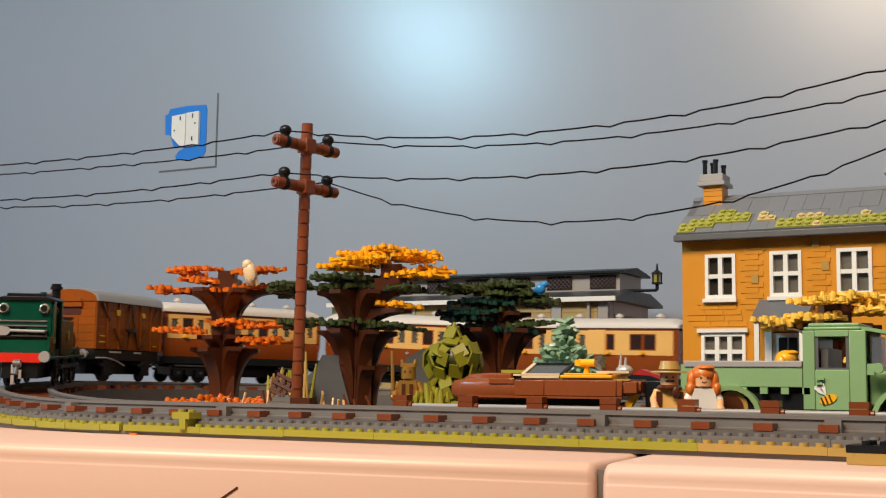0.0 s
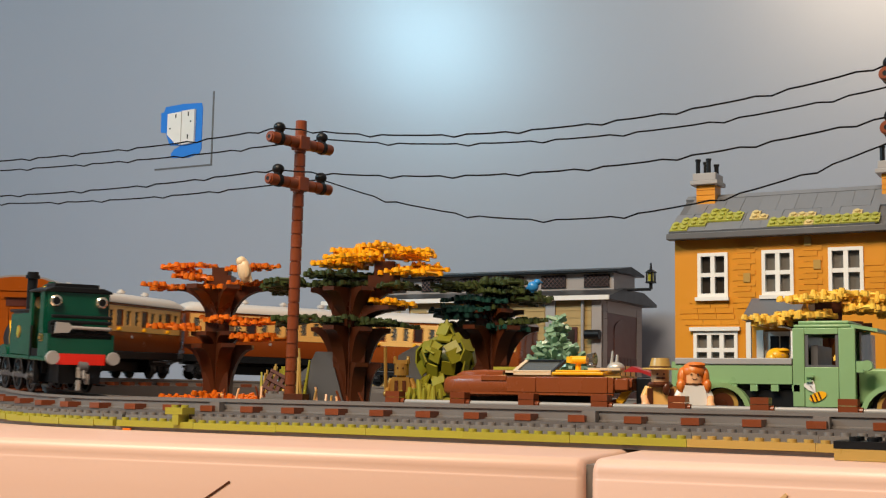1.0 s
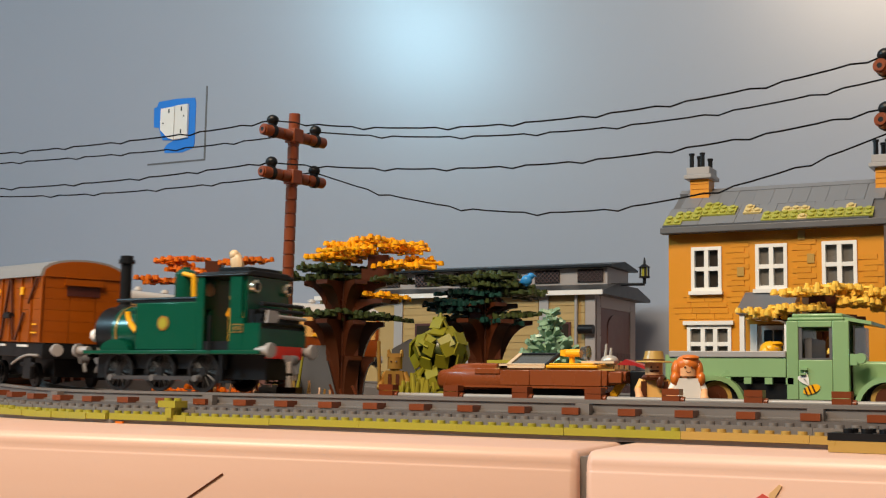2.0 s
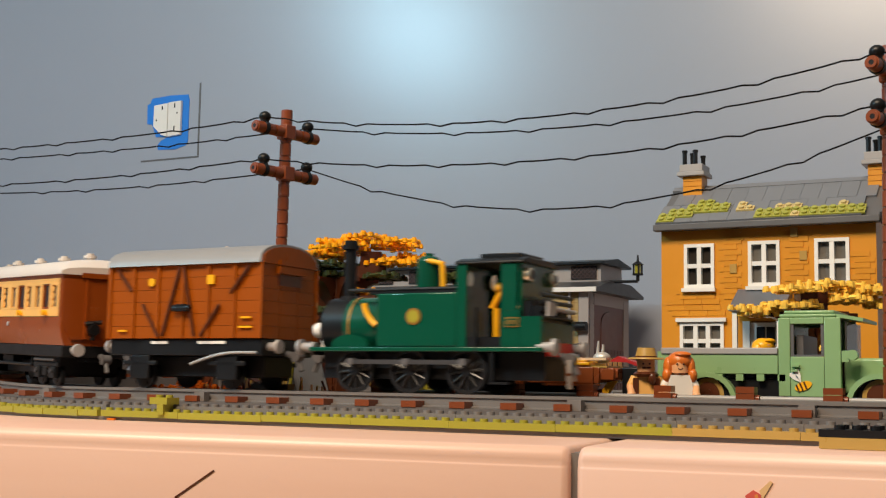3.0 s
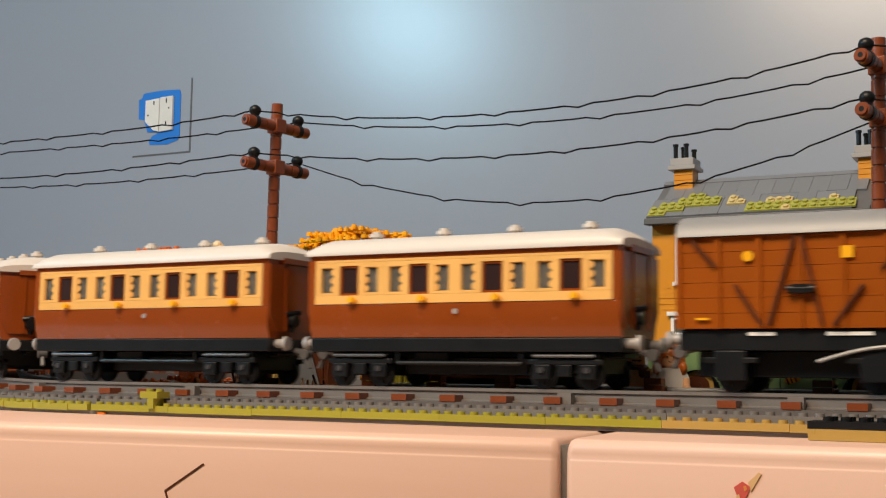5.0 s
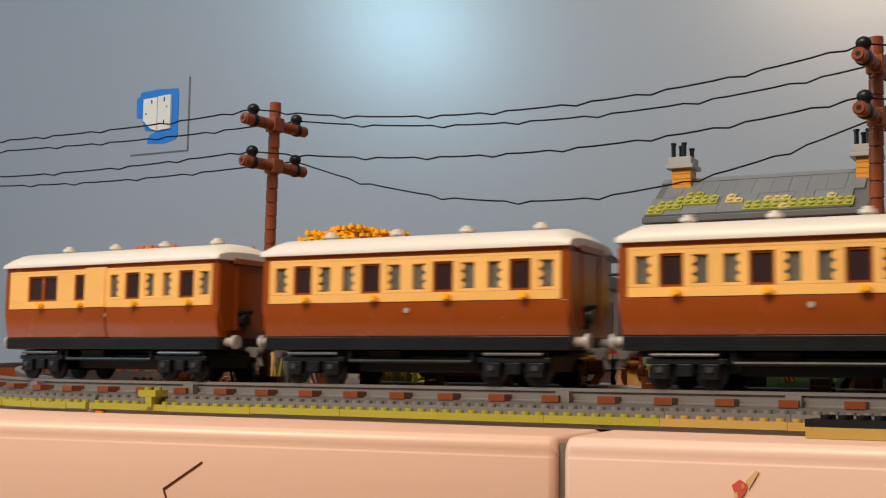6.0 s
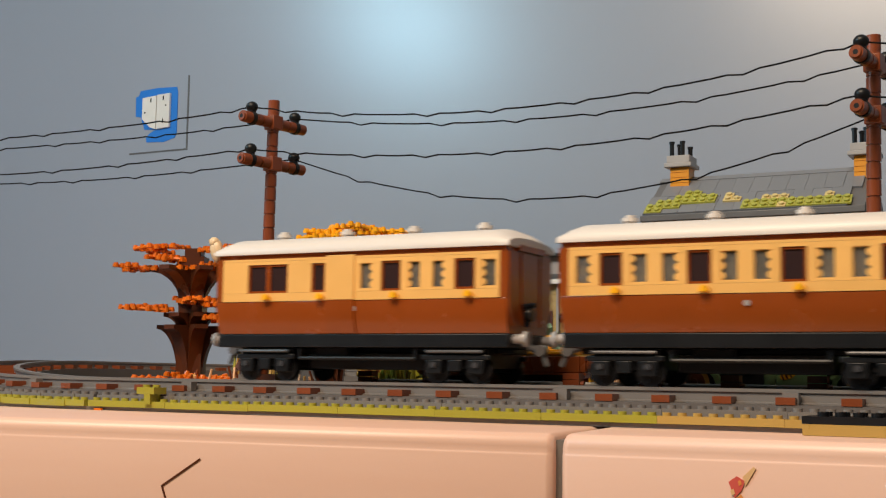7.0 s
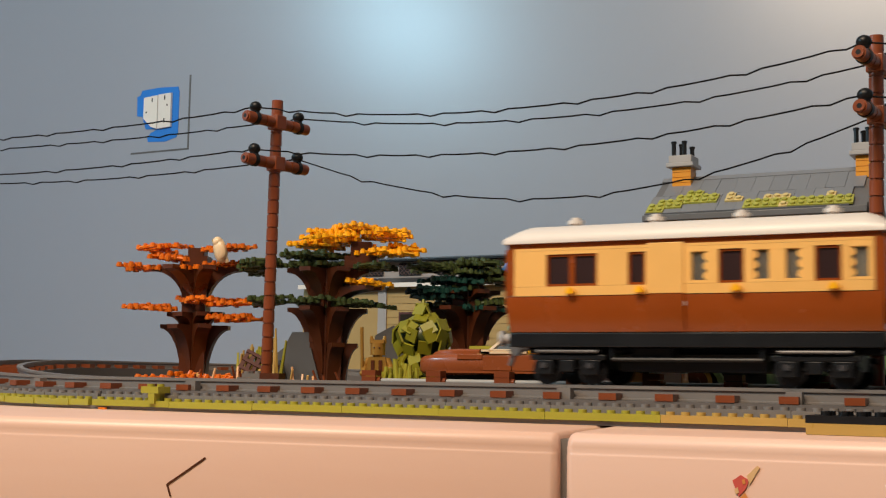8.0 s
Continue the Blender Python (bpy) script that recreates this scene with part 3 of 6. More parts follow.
def build_coach(back, front, brake, label):
    t = vehicle("passenger_coach", label, "railway coach", back, front)
    L = (front - back) / 2
    h = W2 - 0.001
    # lower body, narrowing towards the sole
    bm = bmesh.new()
    prism(bm, ((-h + 0.0032, 0.0285), (-h + 0.0010, 0.0350), (-h, 0.0430), (-h, 0.0486), (h, 0.0486), (h, 0.0430), (h - 0.0010, 0.0350), (h - 0.0032, 0.0285)), -L, L, "x")
    part("lower_body", bm, COACH, t, bevel=0.0004)
    part("cornice", boxes((-L, L, -h, h, 0.0752, 0.0779)), COACH, t)
    for e in (-1, 1):
        part("end_wall", boxes((min(e * L, e * (L - 0.0040)), max(e * L, e * (L - 0.0040)), -h, h, 0.0487, 0.0751)), COACH, t)
        # a panelled end, cut off at the lower corners, with a black connector
        bm = bmesh.new()
        prism(bm, ((-h + 0.0006, 0.0752), (-h + 0.0006, 0.0440), (-h + 0.0075, 0.0330), (h - 0.0075, 0.0330), (h - 0.0006, 0.0440), (h - 0.0006, 0.0752)), min(e * L, e * (L + 0.0014)), max(e * L, e * (L + 0.0014)), "x")
        part("end_panel", bm, COACH, t)
        for side in (-1, 1):
            part("end_rail", boxes((min(e * L, e * (L + 0.0022)), max(e * L, e * (L + 0.0022)), side * 0.0135 - 0.0011, side * 0.0135 + 0.0011, 0.0335, 0.0750)), COACH, t)
        bm = rods(((e * L, -0.008, 0.0400), (e * (L + 0.0060), -0.008, 0.0400), 0.0048, 0.0040, 12), ((e * (L + 0.0020), -0.014, 0.0440), (e * (L + 0.0050), -0.003, 0.0455), 0.0016, None, 8), ((e * (L + 0.0020), -0.008, 0.0330), (e * (L + 0.0040), -0.008, 0.0460), 0.0020, None, 8))
        part("connector", bm, BLACK, t, "black end connector")
        part("roof_end_step", boxes((min(e * L, e * (L + 0.0030)), max(e * L, e * (L + 0.0030)), -0.0180, 0.0180, 0.0760, 0.0795)), COACH, t)
        buffers(t, e * L, e, 0.0255)
    # window openings as (middle, width, kind) along the cream band
    span = 2 * (L - 0.0045)
    if brake:
        wins = [(-0.0624, 0.0300, "big"), (-0.0250, 0.0100, "door"), (0.0090, 0.0085, "left"), (0.0260, 0.0135, "door"), (0.0415, 0.0080, "right"), (0.0577, 0.0080, "left"), (0.0747, 0.0133, "door"), (0.0900, 0.0085, "right")]
        cells = [0.0260, 0.0747]
    else:
        wins, cells = [], [(-1.5 + i) * span / 4 for i in range(4)]
    cw = span / 4
    for c in () if brake else cells:
        wins += [(c - cw * 0.325, 0.0088, "left"), (c, 0.0132, "door"), (c + cw * 0.325, 0.0088, "right")]
    wins.sort()
    for side in (-1, 1):
        yo, yi = side * (h + 0.0004), side * (h - 0.0024)
        a, b = min(yo, yi), max(yo, yi)
        # cream rails above and below, with uprights between the openings
        part("band_rail", boxes((-L + 0.0042, L - 0.0042, a, b, 0.0487, 0.0538)), CREAM, t)
        part("band_rail", boxes((-L + 0.0042, L - 0.0042, a, b, 0.0737, 0.0752)), CREAM, t)
        edges = [-L + 0.0042]
        for x, w, kind in wins:
            edges += [x - w / 2, x + w / 2]
        edges.append(L - 0.0042)
        for i in range(0, len(edges), 2):
            if edges[i + 1] > edges[i]:
                part("upright", boxes((edges[i], edges[i + 1], a, b, 0.0539, 0.0736)), CREAM, t)
        for x, w, kind in wins:
            fo, fi = side * (h - 0.0004), side * (h - 0.0022)
            fa, fb = min(fo, fi), max(fo, fi)
            narrow = kind in ("left", "right")
            z0, z1 = (0.0552, 0.0706) if narrow else (0.0539, 0.0716)
            part("band_filler", boxes((x - w / 2, x + w / 2, a, b, 0.0539, z0 - 0.00002), (x - w / 2, x + w / 2, a, b, z1 + 0.00002, 0.0736)) if narrow else boxes((x - w / 2, x + w / 2, a, b, z1 + 0.00002, 0.0736)), CREAM, t)
            e = 0.0004 if narrow else 0.0013
            fr = boxes((x - w / 2, x - w / 2 + e, fa, fb, z0, z1), (x + w / 2 - e, x + w / 2, fa, fb, z0, z1), (x - w / 2 + e, x + w / 2 - e, fa, fb, z1 - e, z1), (x - w / 2 + e, x + w / 2 - e, fa, fb, z0, z0 + e))
            if kind == "big":
                box(fr, x - 0.0016, x + 0.0016, fa, fb, z0 + e, z1 - e)
            f = part("window_frame", fr, CREAM if narrow else COACH, t)
            gy = side * (h - 0.0016)
            part("pane", boxes((x - w / 2 + e, x + w / 2 - e, gy - 0.0004, gy + 0.0004, z0 + e, z1 - e)), CLEAR if narrow else DOORGLASS, f)
            if not narrow:
                hx = x + w * (0.22 if kind == "door" else 0.0)
                bm = rods(((hx, side * h, 0.0512), (hx, side * (h + 0.0040), 0.0512), 0.0019, None, 12))
                box(bm, hx - 0.0028, hx + 0.0028, min(side * h, side * (h + 0.0030)), max(side * h, side * (h + 0.0030)), 0.0496, 0.0512)
                part("door_handle", bm, YELLOW, t, "yellow door handle")
            else:
                # scalloped knobs along the side next to the door, and a pale drawn blind
                q = 1 if kind == "left" else -1
                bm = bmesh.new()
                for j in range(3):
                    z = z0 + (j + 0.5) * (z1 - z0) / 3
                    xa = x + q * (w / 2 - 0.0001)
                    out = [(xa, z - 0.0021)] + [(xa - q * 0.0022 * math.sin(i * math.pi / 6), z - 0.0021 * math.cos(i * math.pi / 6)) for i in range(1, 6)] + [(xa, z + 0.0021)]
                    prism(bm, out if q < 0 else out[::-1], side * (h - 0.0002), side * (h - 0.0011))
                part("scallop", bm, CREAM, f)
                cy = side * (h - 0.0034)
                bm = bmesh.new()
                for j in range(5):
                    rod(bm, (x - w * 0.36 + j * w * 0.16, cy, 0.0555), (x - w * 0.36 + j * w * 0.16, cy, 0.0735), w * 0.095, None, 6)
                part("curtain", bm, CURTAIN, t)
        part("crest", rods(((0.0005, side * h, 0.0435), (0.0005, side * (h + 0.0008), 0.0435), 0.0016, None, 12)), LGREY, t)
    if brake:
        for side in (-1, 1):
            ya, yb = min(side * (h - 0.002), side * (h + 0.0013)), max(side * (h - 0.002), side * (h + 0.0013))
            part("lookout_panel", boxes((-0.0188, 0.0010, ya, yb, 0.0489, 0.0760)), CREAM, t, bevel=0.0003)
            bm = bmesh.new()
            prism(bm, [(side * p, z) for p, z in ((h - 0.0020, 0.0290), (h + 0.0002, 0.0352), (h + 0.0013, 0.0432), (h + 0.0013, 0.0486), (h - 0.004, 0.0486), (h - 0.004, 0.0290))], -0.0188, 0.0010, "x")
            part("lookout_panel", bm, COACH, t)
    part("interior_floor", boxes((-L + 0.004, L - 0.004, -h + 0.003, h - 0.003, 0.0501, 0.0515)), DBROWN, t)
    for c in cells:
        part("partition", boxes((c - 0.001 + cw / 2, c + 0.001 + cw / 2, -h + 0.004, h - 0.004, 0.0516, 0.0750)), DBROWN, t)
    part("seats", boxes(*[(c + q * cw * 0.38 - 0.004, c + q * cw * 0.38 + 0.004, -h + 0.007, h - 0.007, 0.0516, 0.0640) for c in cells for q in (-1, 1)]), MAROON, t)
    # roof that slopes down at both ends
    bm = bmesh.new()
    rings = []
    for x, drop in ((-L - 0.0022, 0.0062), (-L + 0.0035, 0.0022), (-L + 0.0095, 0.0), (L - 0.0095, 0.0), (L - 0.0035, 0.0022), (L + 0.0022, 0.0062)):
        rings.append([bm.verts.new((x, y, max(z - drop * (z - 0.0789) / 0.0111, 0.0789))) for y, z in arch_roof(h + 0.0020, 0.0792, 0.0902, 14)] + [bm.verts.new((x, -h - 0.0020, 0.0780)), bm.verts.new((x, h + 0.0020, 0.0780))])
    k = len(rings[0])
    for ra, rb in zip(rings, rings[1:]):
        for i in range(k):
            bm.faces.new((ra[i], ra[(i + 1) % k], rb[(i + 1) % k], rb[i])).smooth = True
    bm.faces.new(rings[0])
    bm.faces.new(rings[-1][::-1])
    part("roof", bm, ROOFWHITE, t)
    for i in range(4):
        x = (-1.5 + i) * 2 * L / 4.2
        bm = rods(((x, 0, 0.0885), (x, 0, 0.0925), 0.0032, None, 14), ((x, 0, 0.0920), (x, 0, 0.0940), 0.0046, None, 16), ((x, 0, 0.0940), (x, 0, 0.0956), 0.0027, None, 12))
        part("roof_vent", bm, ROOFWHITE, t)
    part("underframe", boxes((-L, L, -0.0285, 0.0285, 0.0205, 0.0284), (-L * 0.96, L * 0.96, -0.010, 0.010, 0.0175, 0.0204), (-L * 0.30, -L * 0.08, -0.0225, 0.0100, 0.0130, 0.0203), (-L * 0.40, L * 0.40, -0.0150, 0.0150, 0.0075, 0.0174)), BLACK, t, bevel=0.0005)
    part("truss_rod", rods(((-L * 0.40, -0.026, 0.0140), (L * 0.40, -0.026, 0.0140), 0.0012, None, 8), ((-L * 0.40, -0.026, 0.0140), (-L * 0.40, -0.026, 0.0205), 0.0010, None, 8), ((L * 0.40, -0.026, 0.0140), (L * 0.40, -0.026, 0.0205), 0.0010, None, 8)), BLACK, t)
    for bx in (-L * 0.66, L * 0.66):
        for side in (-1, 1):
            y = side * 0.0265
            bm = bmesh.new()
            box(bm, bx - 0.022, bx + 0.022, min(y, y * 0.9), max(y, y * 0.9), 0.0135, 0.0165)
            for q in (-1, 1):
                box(bm, bx + q * 0.0135 - 0.005, bx + q * 0.0135 + 0.005, min(y * 1.03, y * 0.9), max(y * 1.03, y * 0.9), 0.0055, 0.0136)
            box(bm, bx - 0.004, bx + 0.004, min(y * 1.02, y * 0.9), max(y * 1.02, y * 0.9), 0.0070, 0.0136)
            part("bogie_frame", bm, BLACK, t, bevel=0.0005)
            part("bogie_spring", rods(((bx - 0.018, y * 1.03, 0.0182), (bx + 0.018, y * 1.03, 0.0182), 0.0010, None, 8)), ROD, t)
        for side in (-1, 1):
            for q in (-1, 1):
                part("axle_cap", rods(((bx + q * 0.0135, side * 0.0268, 0.0105), (bx + q * 0.0135, side * 0.0284, 0.0105), 0.0017, None, 10)), ROD, t)
        part("bogie_bolster", boxes((bx - 0.019, bx + 0.019, -0.0235, 0.0235, 0.0090, 0.0200)), BLACK, t)
        for q in (-1, 1):
            wheelset(t, bx + q * 0.0135, 0.0082, BLACK)


WHEELGREY = plastic("wheel_black", (0.008, 0.008, 0.009), 0.34)
ROD = plastic("rod_grey", (0.045, 0.045, 0.05), 0.35)


SPOKE = mesh_of("spoke", rods(((0.0014, 0, 0), (0.0110, 0, 0), 0.0008, None, 6)), WHEELGREY)


def build_loco():
    t = vehicle("tank_locomotive", "dark green toy steam tank locomotive running cab first", "locomotive", 0.0305, 0.1975, 0.018)
    c = (0.038 + 0.205) / 2
    X = lambda rel: rel - c  # rel: distance ahead of the van's front end
    part("running_plate", boxes((X(0.042), X(0.198), -0.0262, 0.0262, 0.0245, 0.0272)), DGREEN, t, bevel=0.0005)
    part("frame", boxes((X(0.046), X(0.195), -0.0150, 0.0150, 0.0085, 0.0244), (X(0.050), X(0.165), -0.0185, 0.0185, 0.0150, 0.0244)), BLACK, t)
    for side in (-1, 1):
        part("side_tank", boxes((X(0.0888), X(0.1428), min(side * 0.0130, side * 0.0240), max(side * 0.0130, side * 0.0240), 0.0273, 0.0592)), DGREEN, t, bevel=0.0008)
        bm = rods(((X(0.1143), side * 0.0239, 0.0452), (X(0.1143), side * 0.0246, 0.0452), 0.0050, None, 24))
        part("crest", bm, GOLD, t, "round gold crest")
        part("crest_field", rods(((X(0.1143), side * 0.0246, 0.0452), (X(0.1143), side * 0.0249, 0.0452), 0.0037, None, 20)), OLIVE, t)
        part("tank_rail", rods(((X(0.066), side * 0.0185, 0.0618), (X(0.142), side * 0.0185, 0.0618), 0.0012, None, 8)), BLACK, t)
        part("splasher", (lambda b: (prism(b, [(X(0.070) + 0.013 * math.cos(i * math.pi / 10), 0.0273 + 0.0075 * math.sin(i * math.pi / 10)) for i in range(11)], side * 0.0190, side * 0.0246), b)[1])(bmesh.new()), DGREEN, t)
        bm = bmesh.new()
        for i in range(8):
            f = lambda u: (X(0.0780) + 0.0085 * u * u, side * 0.0205, 0.0537 - 0.0135 * u)
            rod(bm, f(i / 8), f((i + 1) / 8), 0.0019, None, 8)
        part("pipe", bm, YELLOW, t, "yellow curved hose")
        # cab side sheets, with an open doorway between
        y0, y1 = min(side * 0.0225, side * 0.0244), max(side * 0.0225, side * 0.0244)
        part("cab_side", boxes((X(0.1430), X(0.1492), y0, y1, 0.0273, 0.0751)), DGREEN, t)
        part("cab_side", boxes((X(0.1715), X(0.1830), y0, y1, 0.0273, 0.0480), (X(0.1715), X(0.1812), y0, y1, 0.0481, 0.0751)), DGREEN, t)
        part("cab_door", boxes((X(0.1494), X(0.1713), y0 * 0.97, y1 * 0.97, 0.0273, 0.0330)), BLACK, t)
        plate = part("number_plate", boxes((X(0.1744), X(0.1830), min(side * 0.0243, side * 0.0250), max(side * 0.0243, side * 0.0250), 0.0385, 0.0440)), GOLD, t)
        part("plate_field", boxes((X(0.1751), X(0.1823), min(side * 0.0250, side * 0.0253), max(side * 0.0250, side * 0.0253), 0.0392, 0.0433)), DGREEN, plate)
        for q in (0.1762, 0.1782, 0.1802):
            part("number_bar", boxes((X(q), X(q + 0.0010), min(side * 0.0253, side * 0.0256), max(side * 0.0253, side * 0.0256), 0.0400, 0.0425)), GOLD, plate)
        part("handrail", rods(((X(0.1562), side * 0.0255, 0.0235), (X(0.1562), side * 0.0255, 0.0500), 0.0010, None, 8)), BLACK, t)
        part("bunker_side", boxes((X(0.1832), X(0.1965), y0, y1, 0.0273, 0.0445)), DGREEN, t)
    # boiler and smokebox
    bm = bmesh.new()
    rod(bm, (X(0.061), 0, 0.0402), (X(0.1450), 0, 0.0402), 0.0185, None, 32)
    part("boiler", bm, DGREEN, t)
    bm = rods(((X(0.0450), 0, 0.0402), (X(0.0645), 0, 0.0402), 0.0184, None, 32), ((X(0.0415), 0, 0.0402), (X(0.0450), 0, 0.0402), 0.0125, 0.0158, 28))
    box(bm, X(0.045), X(0.061), -0.013, 0.013, 0.0273, 0.030)
    part("smokebox", bm, BLACK, t)
    part("boiler_band", rods(((X(0.0645), 0, 0.0402), (X(0.0660), 0, 0.0402), 0.0190, None, 32)), GOLD, t)
    bm = rods(((X(0.0545), 0, 0.0560), (X(0.0545), 0, 0.0925), 0.0040, None, 18), ((X(0.0545), 0, 0.0570), (X(0.0545), 0, 0.0600), 0.0075, 0.0045, 18), ((X(0.0545), 0, 0.0895), (X(0.0545), 0, 0.0922), 0.0058, None, 18), ((X(0.0545), 0, 0.0922), (X(0.0545), 0, 0.0950), 0.0046, None, 18))
    part("chimney", bm, BLACK, t)
    part("tank_top", boxes((X(0.0800), X(0.1440), -0.0200, 0.0200, 0.0593, 0.0608)), BLACK, t)
    bm = rods(((X(0.1110), 0, 0.0608), (X(0.1110), 0, 0.0800), 0.0074, None, 22))
    ball(bm, (X(0.1110), 0, 0.0800), 0.0073, 1, 1, 0.55)
    rod(bm, (X(0.1110), 0, 0.0820), (X(0.1110), 0, 0.0850), 0.0030, None, 12)
    part("dome", bm, DGREEN, t)
    bm = rods(((X(0.114), -0.006, 0.0800), (X(0.1235), -0.006, 0.0780), 0.0016, None, 10), ((X(0.1235), -0.006, 0.0788), (X(0.1245), -0.006, 0.0608), 0.0018, None, 10))
    part("safety_valve", bm, YELLOW, t)
    for y in (-0.0170, 0.0170):
        part("spectacle", rods(((X(0.1420), y, 0.0675), (X(0.1475), y, 0.0675), 0.0040, 0.0048, 18)), CHROME, t)
        f = part("spectacle", rods(((X(0.1835), y, 0.0684), (X(0.1868), y, 0.0684), 0.0044, 0.0044, 20), ((X(0.1868), y, 0.0684), (X(0.1876), y, 0.0684), 0.0044, 0.0034, 20)), CHROME, t, "round pale-rimmed window")
        part("pane", rods(((X(0.1876), y, 0.0684), (X(0.1879), y, 0.0684), 0.0027, None, 18)), BLACK, f)
    part("cab_front", boxes((X(0.1430), X(0.1446), -0.0224, 0.0224, 0.0545, 0.0751)), DGREEN, t)
    part("cab_back", boxes((X(0.1816), X(0.1837), -0.0224, 0.0224, 0.0445, 0.0751)), DGREEN, t)
    part("cab_floor", boxes((X(0.1447), X(0.1800), -0.0224, 0.0224, 0.0274, 0.0290)), BLACK, t)
    bm = bmesh.new()
    prism(bm, ((-0.0256, 0.0752), (-0.0250, 0.0768), (-0.0180, 0.0790), (0.0180, 0.0790), (0.0250, 0.0768), (0.0256, 0.0752)), X(0.1418), X(0.1858), "x")
    box(bm, X(0.1540), X(0.1800), -0.0165, 0.0165, 0.0785, 0.0818)
    part("cab_roof", bm, BLACK, t, bevel=0.0006)
    bm = rods(((X(0.1630), -0.012, 0.024), (X(0.1630), -0.012, 0.050), 0.0020, None, 10), ((X(0.1600), -0.012, 0.050), (X(0.1670), -0.012, 0.062), 0.0018, None, 10), ((X(0.1680), -0.004, 0.030), (X(0.1680), -0.004, 0.060), 0.0022, None, 10))
    ball(bm, (X(0.1645), -0.012, 0.0620), 0.0032)
    part("cab_lever", bm, YELLOW, t, "yellow levers and pipes")
    part("cab_lining", boxes((X(0.1715), X(0.1760), -0.019, 0.019, 0.052, 0.072)), SKIN, t)
    part("fire_door", boxes((X(0.1690), X(0.1712), -0.012, 0.004, 0.0295, 0.040)), RED, t)
    # coal bunker at the cab end
    part("bunker_back", boxes((X(0.1945), X(0.1966), -0.0224, 0.0224, 0.0273, 0.0412)), DGREEN, t)
    rng = random.Random(5)
    part("coal_bed", boxes((X(0.1838), X(0.1944), -0.0224, 0.0224, 0.0300, 0.0440)), BLACK, t)
    for i in range(5):
        for j in range(2):
            part("coal_lump", boxes((X(0.184 + 0.0055 * j), X(0.189 + 0.0055 * j), -0.0215 + i * 0.0087 + rng.uniform(-0.001, 0.001), -0.0145 + i * 0.0087, 0.0441, 0.0490 + rng.uniform(0, 0.006) - 0.004 * j)), BLACK, t)
    part("bunker_rail", rods(*[((X(0.1955), -0.0220, z), (X(0.1955), 0.0220, z), 0.0013, None, 8) for z in (0.0445, 0.0490, 0.0530, 0.0570)]), BLACK, t)
    bm = rods(((X(0.1985), -0.008, 0.0492), (X(0.1985), 0.0205, 0.0487), 0.0013, None, 10))
    prism(bm, ((-0.0205, 0.0448), (-0.0195, 0.0530), (-0.0105, 0.0525), (-0.0070, 0.0495), (-0.0105, 0.0452)), X(0.1978), X(0.1994), "x")
    part("shovel", bm, LGREY, t, "grey shovel on the bunker back")
    part("buffer_beam", boxes((X(0.1967), X(0.1985), -0.0178, 0.0178, 0.0222, 0.0302)), RED, t)
    part("buffer_beam", boxes((X(0.0400), X(0.0420), -0.0200, 0.0200, 0.0225, 0.0300)), BLACK, t)
    buffers(t, X(0.1965), 1, 0.0272, 0.0221, 0.0050)
    buffers(t, X(0.0410), -1, 0.0272, 0.0221, 0.0050)
    bm = rods(((X(0.2010), 0, 0.0210), (X(0.2060), 0.001, 0.0200), 0.0030, None, 12))
    for i in range(3):
        box(bm, X(0.2040), X(0.2062), -0.0045 + 0.006 * (i % 2), -0.0020 + 0.006 * (i % 2), 0.0040 + i * 0.0045, 0.0115 + i * 0.0045)
    part("hanging_coupling", bm, SILVER, t)
    bm = rods(((X(0.0425), -0.011, 0.0380), (X(0.0385), -0.011, 0.0380), 0.0048, None, 16), ((X(0.0385), -0.011, 0.0380), (X(0.0373), -0.011, 0.0380), 0.0044, None, 16))
    rod(bm, (X(0.0430), -0.011, 0.0273), (X(0.0430), -0.011, 0.0380), 0.0016, None, 8)
    part("lamp", bm, WHITE, t)
    for side in (-1, 1):
        y = side * 0.0248
        axle = 0.0132
        RODS.append(part("coupling_rod", boxes((X(0.0695), X(0.1515), min(y, y + side * 0.0014), max(y, y + side * 0.0014), axle - 0.0013, axle + 0.0013)), ROD, t))
        part("cab_step", boxes((X(0.165), X(0.177), min(side * 0.0225, side * 0.0260), max(side * 0.0225, side * 0.0260), 0.0060, 0.0075), (X(0.165), X(0.167), min(side * 0.0225, side * 0.0250), max(side * 0.0225, side * 0.0250), 0.0076, 0.0244)), BLACK, t)
    for x in (0.0725, 0.1105, 0.1485):
        driving_wheels(t, X(x), 0.0132, 0.0195)


build_loco()
build_van()
build_coach(-0.356, -0.157, False, "brown and cream toy passenger coach with white roof")
build_coach(-0.589, -0.386, False, "brown and cream toy passenger coach with white roof")
build_coach(-0.824, -0.622, True, "brown and cream toy brake coach with double window")

# ======== poles and wires ========


ARMS = -9  # the cross arms stand slightly askew to the line


